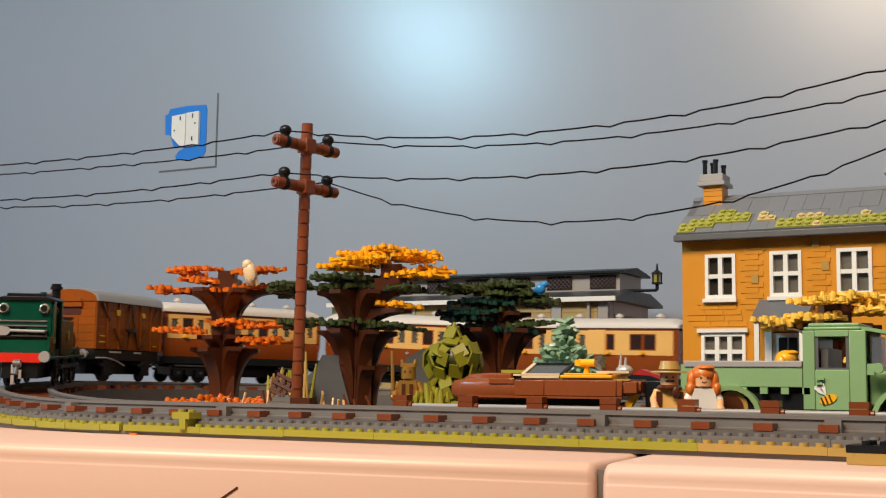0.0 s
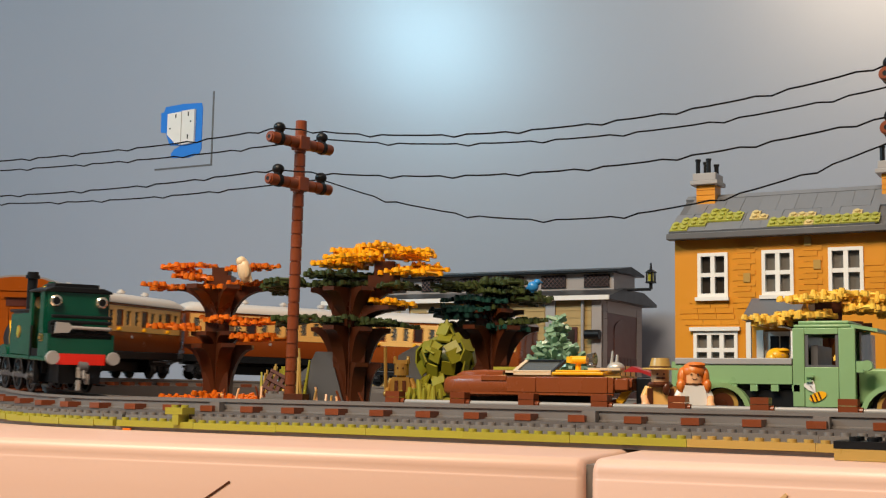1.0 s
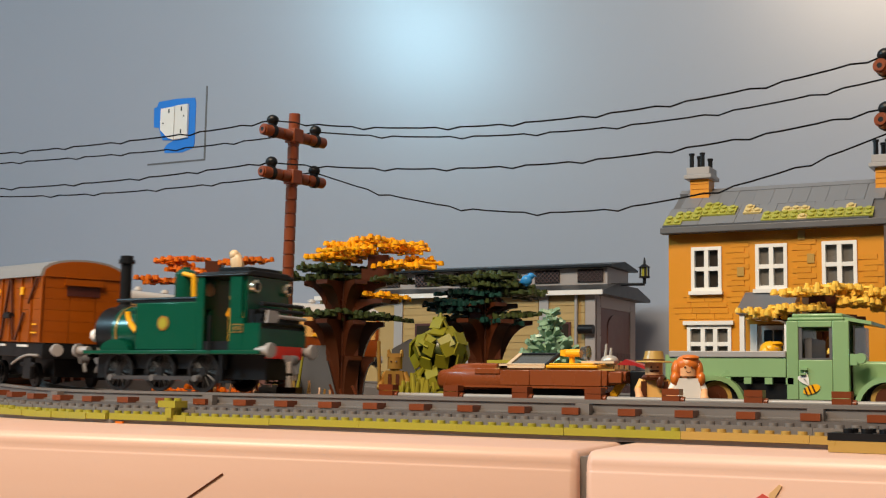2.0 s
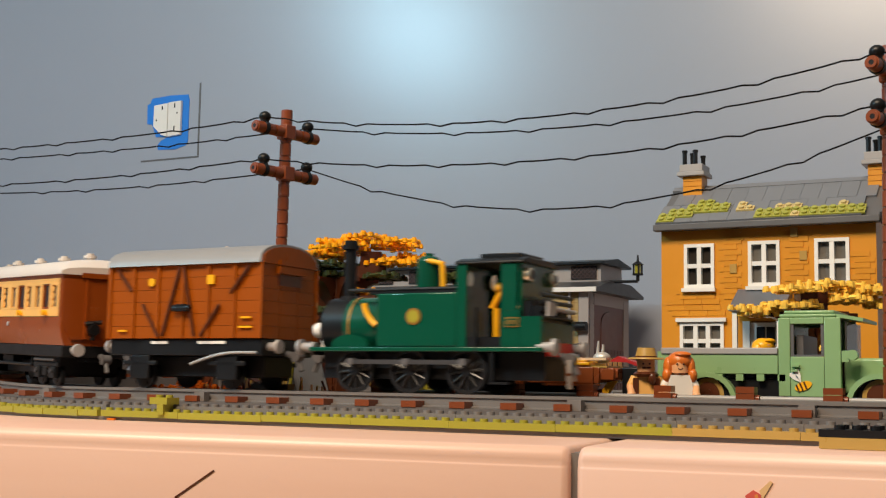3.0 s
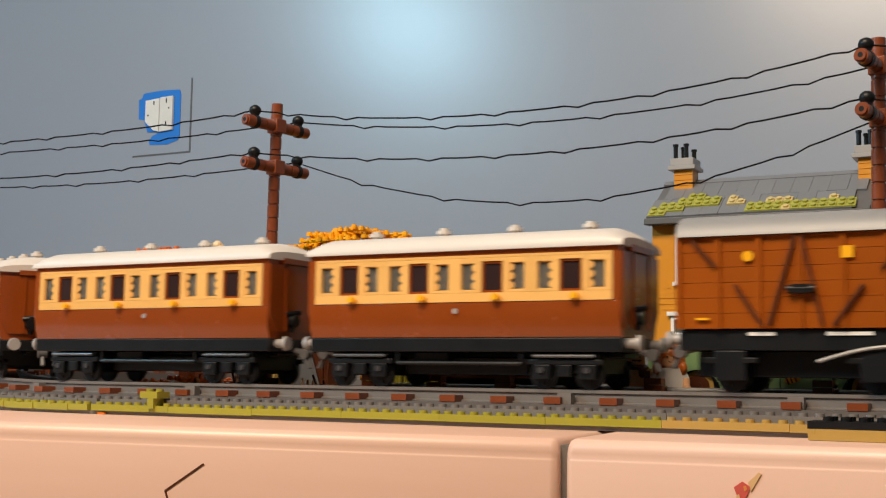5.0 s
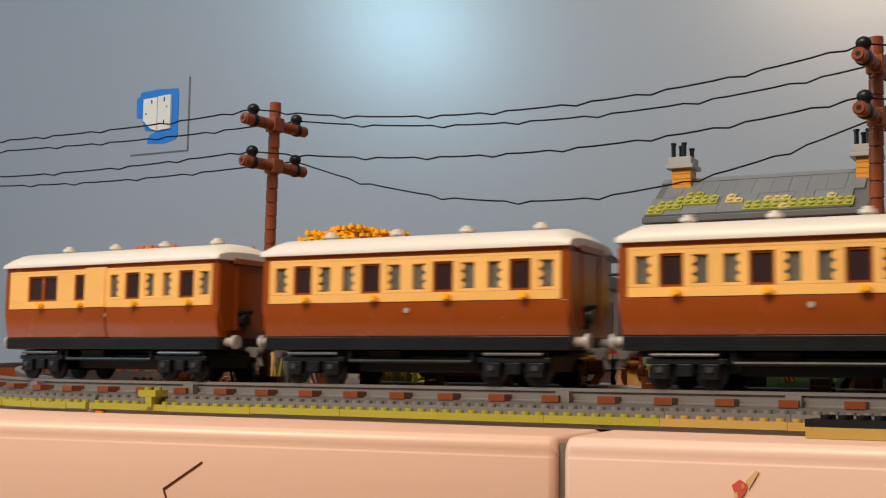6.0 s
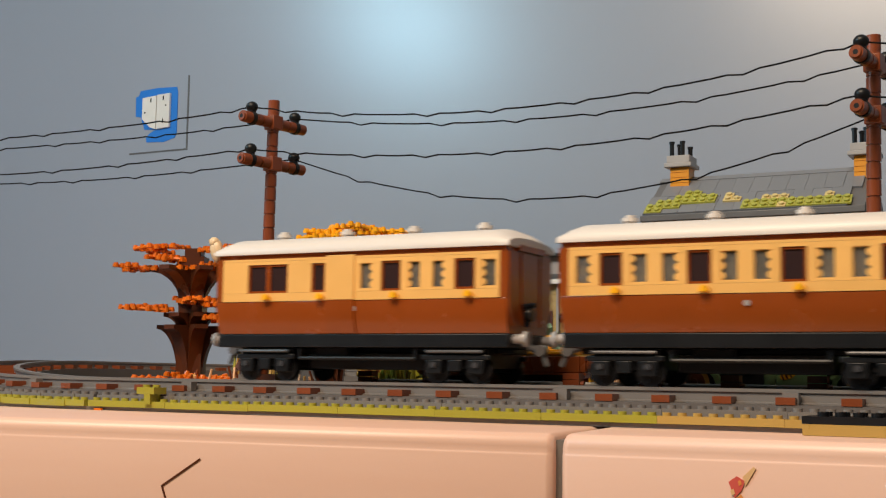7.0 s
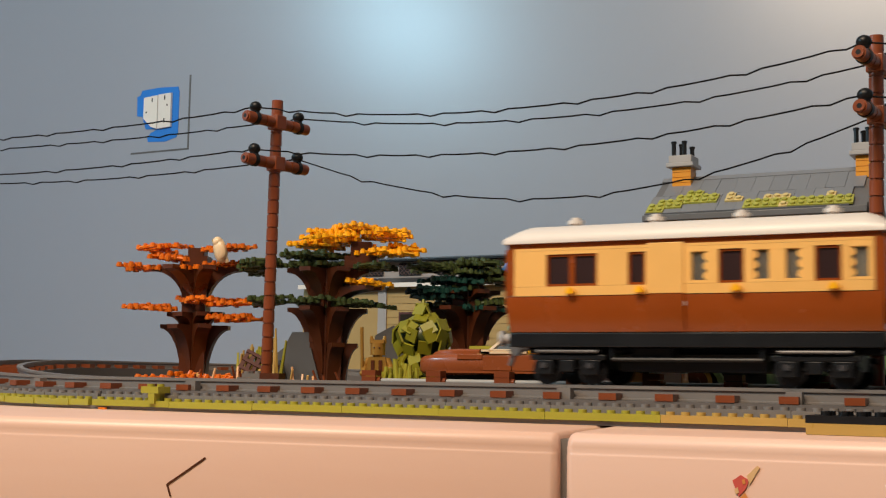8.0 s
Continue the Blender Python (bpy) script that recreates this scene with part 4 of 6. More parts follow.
def telegraph_pole(x, y):
    t = thing("telegraph_pole", "reddish-brown toy telegraph pole with two cross arms", "pole", m=pose(x, y, 0, 0, 0, ARMS), group="telegraph poles")
    seg = bmesh.new()
    rod(seg, (0, 0, 0.0), (0, 0, 0.0010), 0.0034, None, 16)
    rod(seg, (0, 0, 0.0010), (0, 0, 0.0096), 0.00405, 0.00400, 18)
    brick = mesh_of("round_brick", seg, RBROWN)
    for i in range(22):
        z = -0.0042 + i * 0.0096 - (0.0048 if i == 21 else 0)
        part("round_brick", brick, None, t, m=pose(-0.0035 + 0.000165 * i, 0, z))
    for z in (0.1862, 0.1568):
        part("cross_block", boxes((-0.0048, 0.0048, -0.0048, 0.0048, z - 0.005, z + 0.005)), RBROWN, t, bevel=0.0006)
        for side in (-1, 1):
            for i in range(3):
                y0 = side * (0.0050 + i * 0.0088)
                bm = rods(((0, y0, z), (0, y0 + side * 0.0076, z), 0.0040, None, 16), ((0, y0 + side * 0.0076, z), (0, y0 + side * 0.0088, z), 0.0030, None, 14))
                part("arm_brick", bm, RBROWN, t)
                if i == 2:
                    part("arm_hole", rods(((0, y0 + side * 0.0088, z), (0, y0 + side * 0.00885, z), 0.0015, None, 10)), BLACK, t)
            y = side * 0.0215
            bm = rods(((0, y - 0.0016, z), (0, y + 0.0016, z), 0.0047, None, 16), ((0, y, z + 0.0040), (0, y, z + 0.0062), 0.0030, None, 14))
            ball(bm, (0, y, z + 0.0078), 0.0043, 1, 1, 0.88, 0, 14)
            part("insulator", bm, BLACK, t, "black insulator clipped to the arm")
    return t


POLES = (-0.395, 0.0125, 0.4183, 0.824)
pole = telegraph_pole(POLES[1], 0.078)
for px_ in (POLES[0], POLES[2], POLES[3]):
    copy_thing(pole, pose(px_, 0.078, 0, 0, 0, ARMS))


def wires():
    rng = random.Random(3)
    for (xa, xb, sags, rise) in ((POLES[0], POLES[1], (0.006, 0.004, 0.005, 0.006), 0.003), (POLES[1], POLES[2], (0.0190, 0.0165, 0.0160, 0.0395), 0.0), (POLES[2], POLES[3], (0.02, 0.02, 0.02, 0.02), 0.0)):
        for k, (z, y) in enumerate(((0.1937, 0.0565), (0.1932, 0.0995), (0.1641, 0.0565), (0.1634, 0.0995))):
            n, bm = 44, bmesh.new()
            kink = [rng.randrange(3, 8)]
            while kink[-1] < n:
                kink.append(kink[-1] + rng.choice((5, 6, 7)))
            rings = []
            for i in range(n + 1):
                u = i / n
                lo = max([0] + [q for q in kink if q <= i])
                hi = min([n] + [q for q in kink if q > i])
                ends = [z + rise * (1 - q / n) * (1 if k != 3 else 2) - 4 * sags[k] * q / n * (1 - q / n) for q in (lo, hi)]
                zz = ends[0] + (ends[1] - ends[0]) * (i - lo) / max(1, hi - lo)
                if i in kink:
                    zz -= 0.0012
                if i - 1 in kink or i + 1 in kink:
                    zz += 0.0004
                p = Vector((xa + (xb - xa) * u + (0.0033 if k % 2 else -0.0033), y + 0.0012 * math.sin(9 * u + k), zz))
                rings.append([bm.verts.new(p + 0.00055 * Vector((0, math.cos(q * math.tau / 6), math.sin(q * math.tau / 6)))) for q in range(6)])
            for r0, r1 in zip(rings, rings[1:]):
                for q in range(6):
                    bm.faces.new((r0[q], r0[(q + 1) % 6], r1[(q + 1) % 6], r1[q])).smooth = True
            thing("overhead_wire", "thin black string with small kinks between poles", "wire", bm, (WIRE,), group="overhead wires")


wires()

# ======== trees ========


def leaf_mesh(name, seed, mat, n=21, size=0.022):
    """A flat spray of small moulded leaf knobs on thin twigs."""
    rng = random.Random(seed)
    bm = bmesh.new()
    pts = [(0.0, 0.0)]
    for i in range(n):
        for _ in range(30):
            a, d = rng.uniform(0, math.tau), rng.uniform(0.25, 1) * size
            p = (d * math.cos(a) * 1.15, d * math.sin(a))
            if all((p[0] - q[0]) ** 2 + (p[1] - q[1]) ** 2 > 0.0040 ** 2 for q in pts):
                pts.append(p)
                break
    for i, (x, y) in enumerate(pts):
        z = rng.uniform(-0.0008, 0.0008)
        r = rng.uniform(0.0018, 0.0027)
        rod(bm, (x, y, z), (x, y, z + 0.0024), r, None, 8, smooth=False)
        rod(bm, (x, y, z + 0.0024), (x, y, z + 0.0036), r * 0.76, None, 8, smooth=False)
        if i:
            q = min(pts[:i], key=lambda q: (x - q[0]) ** 2 + (y - q[1]) ** 2)
            rod(bm, (x, y, z + 0.0014), (q[0], q[1], 0.0014), 0.0013, None, 5, smooth=False)
    return mesh_of(name, bm, mat)


def leaf_set(name, mat):
    return [leaf_mesh(name, 11 + i * 7, mat, 16 + i, 0.016 + 0.0015 * i) for i in range(4)]


LEAVES = {"orange": leaf_set("orange_leaf", LEAF_OR), "yellow": leaf_set("yellow_leaf", LEAF_YE), "green": leaf_set("green_leaf", LEAF_GR), "teal": leaf_set("teal_leaf", LEAF_TEAL), "pale": leaf_set("pale_leaf", LEAF_PALE)}


def arm_mesh(name, z0, z1, r0, r1, thick, mat):
    """A bough with a hollowed underside, like a half arch."""
    out = [(0.0, z0), (r0, z0)]
    for i in range(1, 9):
        u = i / 8 * math.pi / 2
        out.append((r0 + (r1 - r0) * (1 - math.cos(u)), z0 + (z1 - z0) * math.sin(u)))
    out += [(r1, z1 + 0.0032), (0.0, z1 + 0.0032)]
    bm = bmesh.new()
    prism(bm, out, -thick / 2, thick / 2)
    return mesh_of(name, bm, mat)


def tree(x, y, label, core, tiers, leaves, seed, mat=DBROWN, turn=26, wide=0.0105, lean=0.0):
    """core: half width and height of the trunk's middle; tiers: boughs as (z0, z1, r0, r1, angles); leaves: (dx, dz, kind, number, spread); lean: how far the top block stands aside."""
    rng = random.Random(seed)
    t = thing("toy_tree", label, "tree", m=pose(x, y, 0))
    half, top = core
    bm = bmesh.new()
    for i in range(int((top + 0.0042) / 0.0096) + 1):
        z = -0.0042 + i * 0.0096
        h = half * (1.0 if i % 3 else 0.96)
        dx = lean if z > 0.086 else 0.0
        h = h * 0.66 if z > 0.094 else h
        box(bm, -h + dx, h + dx, -h, h, z, min(z + 0.0096, top))
    part("trunk", bm, mat, t, m=pose(0, 0, 0, 0, 0, turn))
    for z0, z1, r0, r1, angles in tiers:
        me = arm_mesh("bough", z0, z1, r0, r1, wide, mat)
        for a in angles:
            part("bough", me, None, t, m=pose(0, 0, rng.uniform(-0.0006, 0.0006), 0, 0, turn + a))
    cx, sx = math.cos(radians(28.5)), math.sin(radians(28.5))
    for dx, z, kind, n, spread in leaves:
        for i in range(n):
            u = dx + rng.uniform(-spread, spread)
            w = rng.uniform(-0.018, 0.016)
            me = LEAVES[kind][rng.randrange(4)]
            part("leaf", me, None, t, m=pose(u * cx - w * sx, u * sx + w * cx, z + rng.uniform(-0.0018, 0.0018), rng.uniform(-5, 5), rng.uniform(-5, 5), rng.uniform(0, 360)))
    return t


ALL4 = (0, 62, 118, 180, 242, 298)
tree(-0.112, 0.150, "brown toy tree with sprays of orange leaves", (0.0098, 0.108),
     ((0.004, 0.044, 0.0098, 0.027, ALL4), (0.040, 0.054, 0.0098, 0.022, ALL4), (0.060, 0.090, 0.0085, 0.035, ALL4)),
     ((-0.0321, 0.1083, "orange", 2, 0.0066), (0.0296, 0.1068, "orange", 2, 0.0036), (-0.0212, 0.0998, "orange", 3, 0.0059), (-0.0428, 0.0909, "orange", 2, 0.0029), (0.0045, 0.092, "orange", 5, 0.0164), (0.0049, 0.0659, "orange", 3, 0.002), (-0.0299, 0.0592, "orange", 3, 0.0069), (0.0351, 0.0636, "orange", 2, 0.0033), (0.0323, 0.0505, "orange", 3, 0.0069)), 21)
tree(-0.010, 0.1845, "dark brown toy tree with yellow and green leaf sprays", (0.0125, 0.113),
     ((-0.004, 0.030, 0.0150, 0.024, (0, 118, 180, 298)), (0.010, 0.058, 0.0125, 0.031, ALL4), (0.056, 0.088, 0.0125, 0.032, ALL4), (0.060, 0.075, 0.010, 0.042, (0, 325))),
     ((0.0009, 0.1202, "yellow", 3, 0.0046), (0.0227, 0.1232, "yellow", 3, 0.0071), (0.0523, 0.1178, "yellow", 3, 0.0099), (-0.0109, 0.109, "yellow", 3, 0.0033), (0.0041, 0.114, "yellow", 3, 0.0059), (0.0441, 0.1039, "yellow", 4, 0.0103), (0.054, 0.1071, "yellow", 2, 0.002), (-0.0571, 0.0893, "green", 3, 0.002), (-0.0486, 0.0943, "green", 3, 0.002), (-0.0067, 0.101, "green", 5, 0.017), (-0.011, 0.0934, "green", 4, 0.0081), (0.0299, 0.0913, "green", 4, 0.0136), (0.0282, 0.0793, "yellow", 3, 0.0036), (-0.0445, 0.0656, "green", 2, 0.002), (-0.018, 0.0637, "green", 4, 0.0069), (0.0227, 0.0625, "green", 5, 0.0124)), 22, lean=0.026)
tree(0.070, 0.270, "dark brown toy tree with deep green leaf sprays", (0.0125, 0.088),
     ((0.016, 0.062, 0.0120, 0.038, ALL4), (0.064, 0.076, 0.010, 0.026, ALL4)),
     ((-0.0244, 0.0958, "green", 5, 0.008), (0.0111, 0.0985, "green", 6, 0.0153), (0.0054, 0.0925, "green", 7, 0.020), (-0.0175, 0.0858, "teal", 7, 0.0142), (0.026, 0.0855, "green", 5, 0.0154), (-0.0254, 0.0770, "teal", 6, 0.008), (-0.0242, 0.0710, "teal", 4, 0.008), (0.0113, 0.0683, "green", 6, 0.0143), (0.0079, 0.0637, "teal", 4, 0.0083), (0.000, 0.0780, "green", 4, 0.012), (-0.012, 0.0655, "green", 4, 0.014)), 23)
tree(0.342, 0.231, "brown toy tree with pale yellow leaf sprays", (0.009, 0.078),
     ((0.030, 0.060, 0.009, 0.030, ALL4),),
     ((-0.0334, 0.0632, "pale", 3, 0.002), (-0.0167, 0.066, "pale", 3, 0.0022), (-0.0142, 0.0776, "pale", 3, 0.002), (0.0109, 0.0802, "pale", 4, 0.0104), (0.0244, 0.0708, "pale", 4, 0.0089), (0.0398, 0.0779, "pale", 4, 0.0089), (0.0509, 0.0661, "pale", 3, 0.005), (0.0112, 0.0375, "pale", 2, 0.002)), 24)


def ground_leaves(x, y, n, spread, kind, label, seed):
    rng = random.Random(seed)
    t = thing("fallen_leaves", label, "leaves", m=pose(x, y, 0))
    for i in range(n):
        part("leaf", LEAVES[kind][i % 4], None, t, m=pose(rng.uniform(-spread, spread), rng.uniform(-0.012, 0.012), rng.uniform(-0.003, 0.0045), rng.uniform(-14, 14), rng.uniform(-14, 14), rng.uniform(0, 360)))


ground_leaves(-0.062, 0.118, 9, 0.026, "orange", "orange leaf pieces scattered at the tree foot", 5)
ground_leaves(-0.118, 0.118, 3, 0.012, "orange", "orange leaf pieces scattered at the tree foot", 6)


def twigs(x, y, n, spread, seed):
    rng = random.Random(seed)
    t = thing("twig_cluster", "tan and brown twig pieces stuck in the ground", "twigs", m=pose(x, y, 0))
    for i in range(n):
        a = rng.uniform(-spread, spread)
        part("twig", rods(((a, rng.uniform(-0.006, 0.006), -0.0045), (a + rng.uniform(-0.006, 0.006), rng.uniform(-0.004, 0.004), rng.uniform(0.008, 0.015)), 0.0009, None, 6)), (SKIN, RBROWN, CREAM)[i % 3], t)


twigs(-0.025, 0.110, 8, 0.020, 8)
twigs(0.030, 0.112, 9, 0.026, 9)
twigs(-0.070, 0.105, 5, 0.016, 12)


def rocks():
    bm = bmesh.new()
    prism(bm, ((-0.022, -0.005), (-0.022, 0.022), (-0.012, 0.030), (-0.006, 0.042), (0.012, 0.042), (0.023, -0.005)), -0.012, 0.012)
    prism(bm, ((-0.024, -0.005), (-0.020, 0.016), (-0.013, 0.020), (-0.006, -0.005)), -0.022, -0.0122)
    prism(bm, ((0.000, -0.005), (-0.004, 0.026), (0.010, 0.030), (0.020, -0.005)), -0.020, -0.0122)
    thing("rock_outcrop", "dark grey sloped plastic rock outcrop", "rock", bm, (DGREY,), m=pose(-0.030, 0.180, 0, 0, 0, 24))
    bm = bmesh.new()
    prism(bm, ((-0.014, -0.005), (-0.010, 0.040), (0.004, 0.048), (0.016, 0.036), (0.020, -0.005)), -0.010, 0.010)
    thing("rock_outcrop", "dark grey plastic rock beside the tree foot", "rock", bm, (DGREY,), m=pose(0.034, 0.205, 0, 0, 0, 24))
    bm = boxes((-0.012, 0.012, -0.010, 0.010, -0.0043, 0.0085), (-0.009, 0.009, -0.008, 0.008, 0.0086, 0.0115))
    for i in range(4):
        rod(bm, (-0.006 + (i % 2) * 0.008, -0.004 + (i // 2) * 0.008, 0.0115), (-0.006 + (i % 2) * 0.008, -0.004 + (i // 2) * 0.008, 0.0132), 0.0024, None, 10)
    thing("stone_block", "grey studded block in the grass", "block", bm, (MGREY,), m=pose(-0.018, 0.105, -0.002, 0, 0, 20))
    t = thing("grassy_mound", "olive plant stalks over a leaning grey grille", "plant", m=pose(-0.042, 0.130, 0))
    g = bmesh.new()
    for i in range(6):
        box(g, -0.012 + i * 0.0042, -0.0095 + i * 0.0042, -0.0008, 0.0008, 0.0, 0.020)
    for z in (0.0, 0.0058, 0.0118, 0.0178):
        box(g, -0.012, 0.0115, -0.0016, -0.0009, z, z + 0.0022)
    part("grille", g, MAROON, t, m=pose(0.004, -0.006, 0.001, -35, 24, 26), label="dark red-brown grille")
    t.scale = (1.15, 1.15, 1.3)
    rng = random.Random(31)
    for i in range(26):
        a = rng.uniform(-0.014, 0.016)
        z = 0.004 + 0.012 * (a + 0.014) / 0.03
        part("stalk", rods(((a, rng.uniform(0.002, 0.010), -0.0045), (a + rng.uniform(-0.006, 0.006), rng.uniform(0, 0.012), z + rng.uniform(0.008, 0.018)), 0.0016, 0.0007, 6)), (OLIVE, TAN)[i % 2], t)


rocks()


def leaf_bush():
    """A bush of square tilted leaf plates round a dark middle."""
    t = thing("leafy_bush", "olive bush of square tilted leaf plates", "bush", m=pose(0.0855, 0.165, 0))
    bm = bmesh.new()
    ball(bm, (0, 0, 0.013), 0.0180, 1, 1, 0.9)
    ball(bm, (0, 0, 0.037), 0.0165, 1, 1, 0.9)
    part("core", bm, LEAF_GR, t)
    bm = bmesh.new()
    prism(bm, ((-0.0050, -0.0048), (0.0046, -0.0052), (0.0052, 0.0046), (-0.0044, 0.0052)), -0.0007, 0.0007, "z")
    lf = mesh_of("square_leaf", bm, BUSH)
    rng = random.Random(41)
    # two rounded heads of leaves, one upon the other
    for ring, (z, r, n, tip) in enumerate(((0.005, 0.0205, 10, 92), (0.0135, 0.0210, 10, 80), (0.0205, 0.0175, 9, 52), (0.0295, 0.0180, 9, 112), (0.0375, 0.0200, 10, 88), (0.0450, 0.0170, 9, 55), (0.0500, 0.0090, 5, 30))):
        for i in range(n):
            a = i * 360 / n + ring * 23 + rng.uniform(-9, 9)
            m = pose(0, 0, z + rng.uniform(-0.0015, 0.0015), 0, 0, a) @ pose(r, 0, 0, 0, tip + rng.uniform(-16, 16), 0) @ pose(0, 0, 0, rng.uniform(-22, 22), 0, rng.uniform(-35, 35))
            part("square_leaf", lf, None, t, m=m)
    for a in (20, 140, 260):
        part("peak_leaf", lf, None, t, m=pose(0, 0, 0.0580, 0, 0, a) @ pose(0.0038, 0, 0, 0, 62, 0))
    part("peak", rods(((0, 0, 0.048), (0, 0, 0.0655), 0.0068, 0.0008, 5)), BUSH, t)
    # low pale creeper in front
    t = thing("creeper_plant", "pale olive plastic creeper stems on the ground", "plant", m=pose(0.091, 0.118, 0))
    rng = random.Random(44)
    for i in range(26):
        x, y = rng.uniform(-0.015, 0.016), rng.uniform(-0.007, 0.007)
        z = 0.010 * (1 - abs(x) / 0.03) + 0.004 * (x > 0)
        part("stem", rods(((x, y, -0.0045), (x + rng.uniform(-0.005, 0.005), y + rng.uniform(-0.004, 0.004), z + rng.uniform(0.002, 0.008)), 0.0018, 0.0014, 7)), OLIVE, t)
    t = thing("plant_clump", "grey-green conifer of layered plastic fronds", "bush", m=pose(0.158, 0.200, 0))
    bm = bmesh.new()
    for z, r, h in ((0.0, 0.022, 0.048), (0.040, 0.0055, 0.030)):
        rod(bm, (0, 0, z - 0.0043), (0, 0, z + h), r, r * 0.45, 10)
    part("core", bm, SAGE, t)
    bm = bmesh.new()
    prism(bm, ((0.0, -0.0024), (0.0065, -0.0020), (0.0086, 0.0), (0.0065, 0.0020), (0.0, 0.0024)), -0.0012, 0.0012, "z")
    fr = mesh_of("frond", bm, SAGE)
    for z, r, n in ((0.022, 0.0195, 20), (0.028, 0.0190, 20), (0.034, 0.0180, 19), (0.039, 0.0160, 18), (0.044, 0.0125, 16), (0.049, 0.0085, 13), (0.053, 0.0045, 9), (0.0575, 0.0010, 6), (0.0625, 0.0020, 8), (0.0660, 0.0020, 8), (0.0710, 0.0, 5)):
        for i in range(n):
            m = pose(0, 0, z + rng.uniform(-0.0015, 0.0015), 0, 0, i * 360 / n + z * 9000 + rng.uniform(-9, 9)) @ pose(r, 0, 0, rng.uniform(-50, 50), rng.uniform(-50, 25), 0)
            part("frond", fr, None, t, m=m)
    t.scale = (1.0, 1.0, 0.92)
    part("tip", rods(((0, 0, 0.066), (0, 0, 0.0755), 0.0030, 0.0016, 8)), SAGE, t)


leaf_bush()

# ======== the house ========
HX0, HX1, HY, HZ = 0.1716, 0.3545, 0.430, 0.1535


def window(parent, x0, x1, z0, z1, nx, nz, y=HY, sill=True):
    w = part("window", boxes((x0, x1, y - 0.0016, y - 0.0006, z0, z0 + 0.003), (x0, x1, y - 0.0016, y - 0.0006, z1 - 0.003, z1), (x0, x0 + 0.003, y - 0.0016, y - 0.0006, z0 + 0.003, z1 - 0.003), (x1 - 0.003, x1, y - 0.0016, y - 0.0006, z0 + 0.003, z1 - 0.003)), WHITE, parent, "white window with glazing bars")
    cw, ch = (x1 - x0 - 0.006) / nx, (z1 - z0 - 0.006) / nz
    for i in range(1, nx):
        x = x0 + 0.003 + i * cw
        part("glazing_bar", boxes((x - 0.0019, x + 0.0019, y - 0.0014, y + 0.0030, z0 + 0.003, z1 - 0.003)), WHITE, w)
    for j in range(1, nz):
        z = z0 + 0.003 + j * ch
        part("glazing_bar", boxes((x0 + 0.003, x1 - 0.003, y - 0.0012, y + 0.0028, z - 0.0018, z + 0.0018)), WHITE, w)
    part("lining", boxes((x0, x0 + 0.003, y - 0.0005, y + 0.006, z0, z1), (x1 - 0.003, x1, y - 0.0005, y + 0.006, z0, z1), (x0 + 0.003, x1 - 0.003, y - 0.0005, y + 0.006, z1 - 0.003, z1), (x0 + 0.003, x1 - 0.003, y - 0.0005, y + 0.006, z0, z0 + 0.003)), WHITE, w)
    for i in range(nx):
        for j in range(nz):
            xa, za = x0 + 0.003 + i * cw, z0 + 0.003 + j * ch
            part("pane", boxes((xa, xa + cw, y + 0.0032, y + 0.0040, za, za + ch)), GLASS_DARK if x0 < 0.2 and sill else PANE, w)
    if sill:
        part("sill", boxes((x0 - 0.0016, x1 + 0.0012, y - 0.0045, y + 0.001, z0 - 0.0034, z0 - 0.0002)), WHITE, w)


OPENINGS = ((0.1925, 0.2195, 0.0985, 0.1372), (0.2490, 0.2760, 0.0990, 0.1378), (0.3048, 0.3332, 0.0990, 0.1380), (0.1885, 0.2275, 0.0360, 0.0685), (0.2480, 0.2780, 0.0, 0.0690))


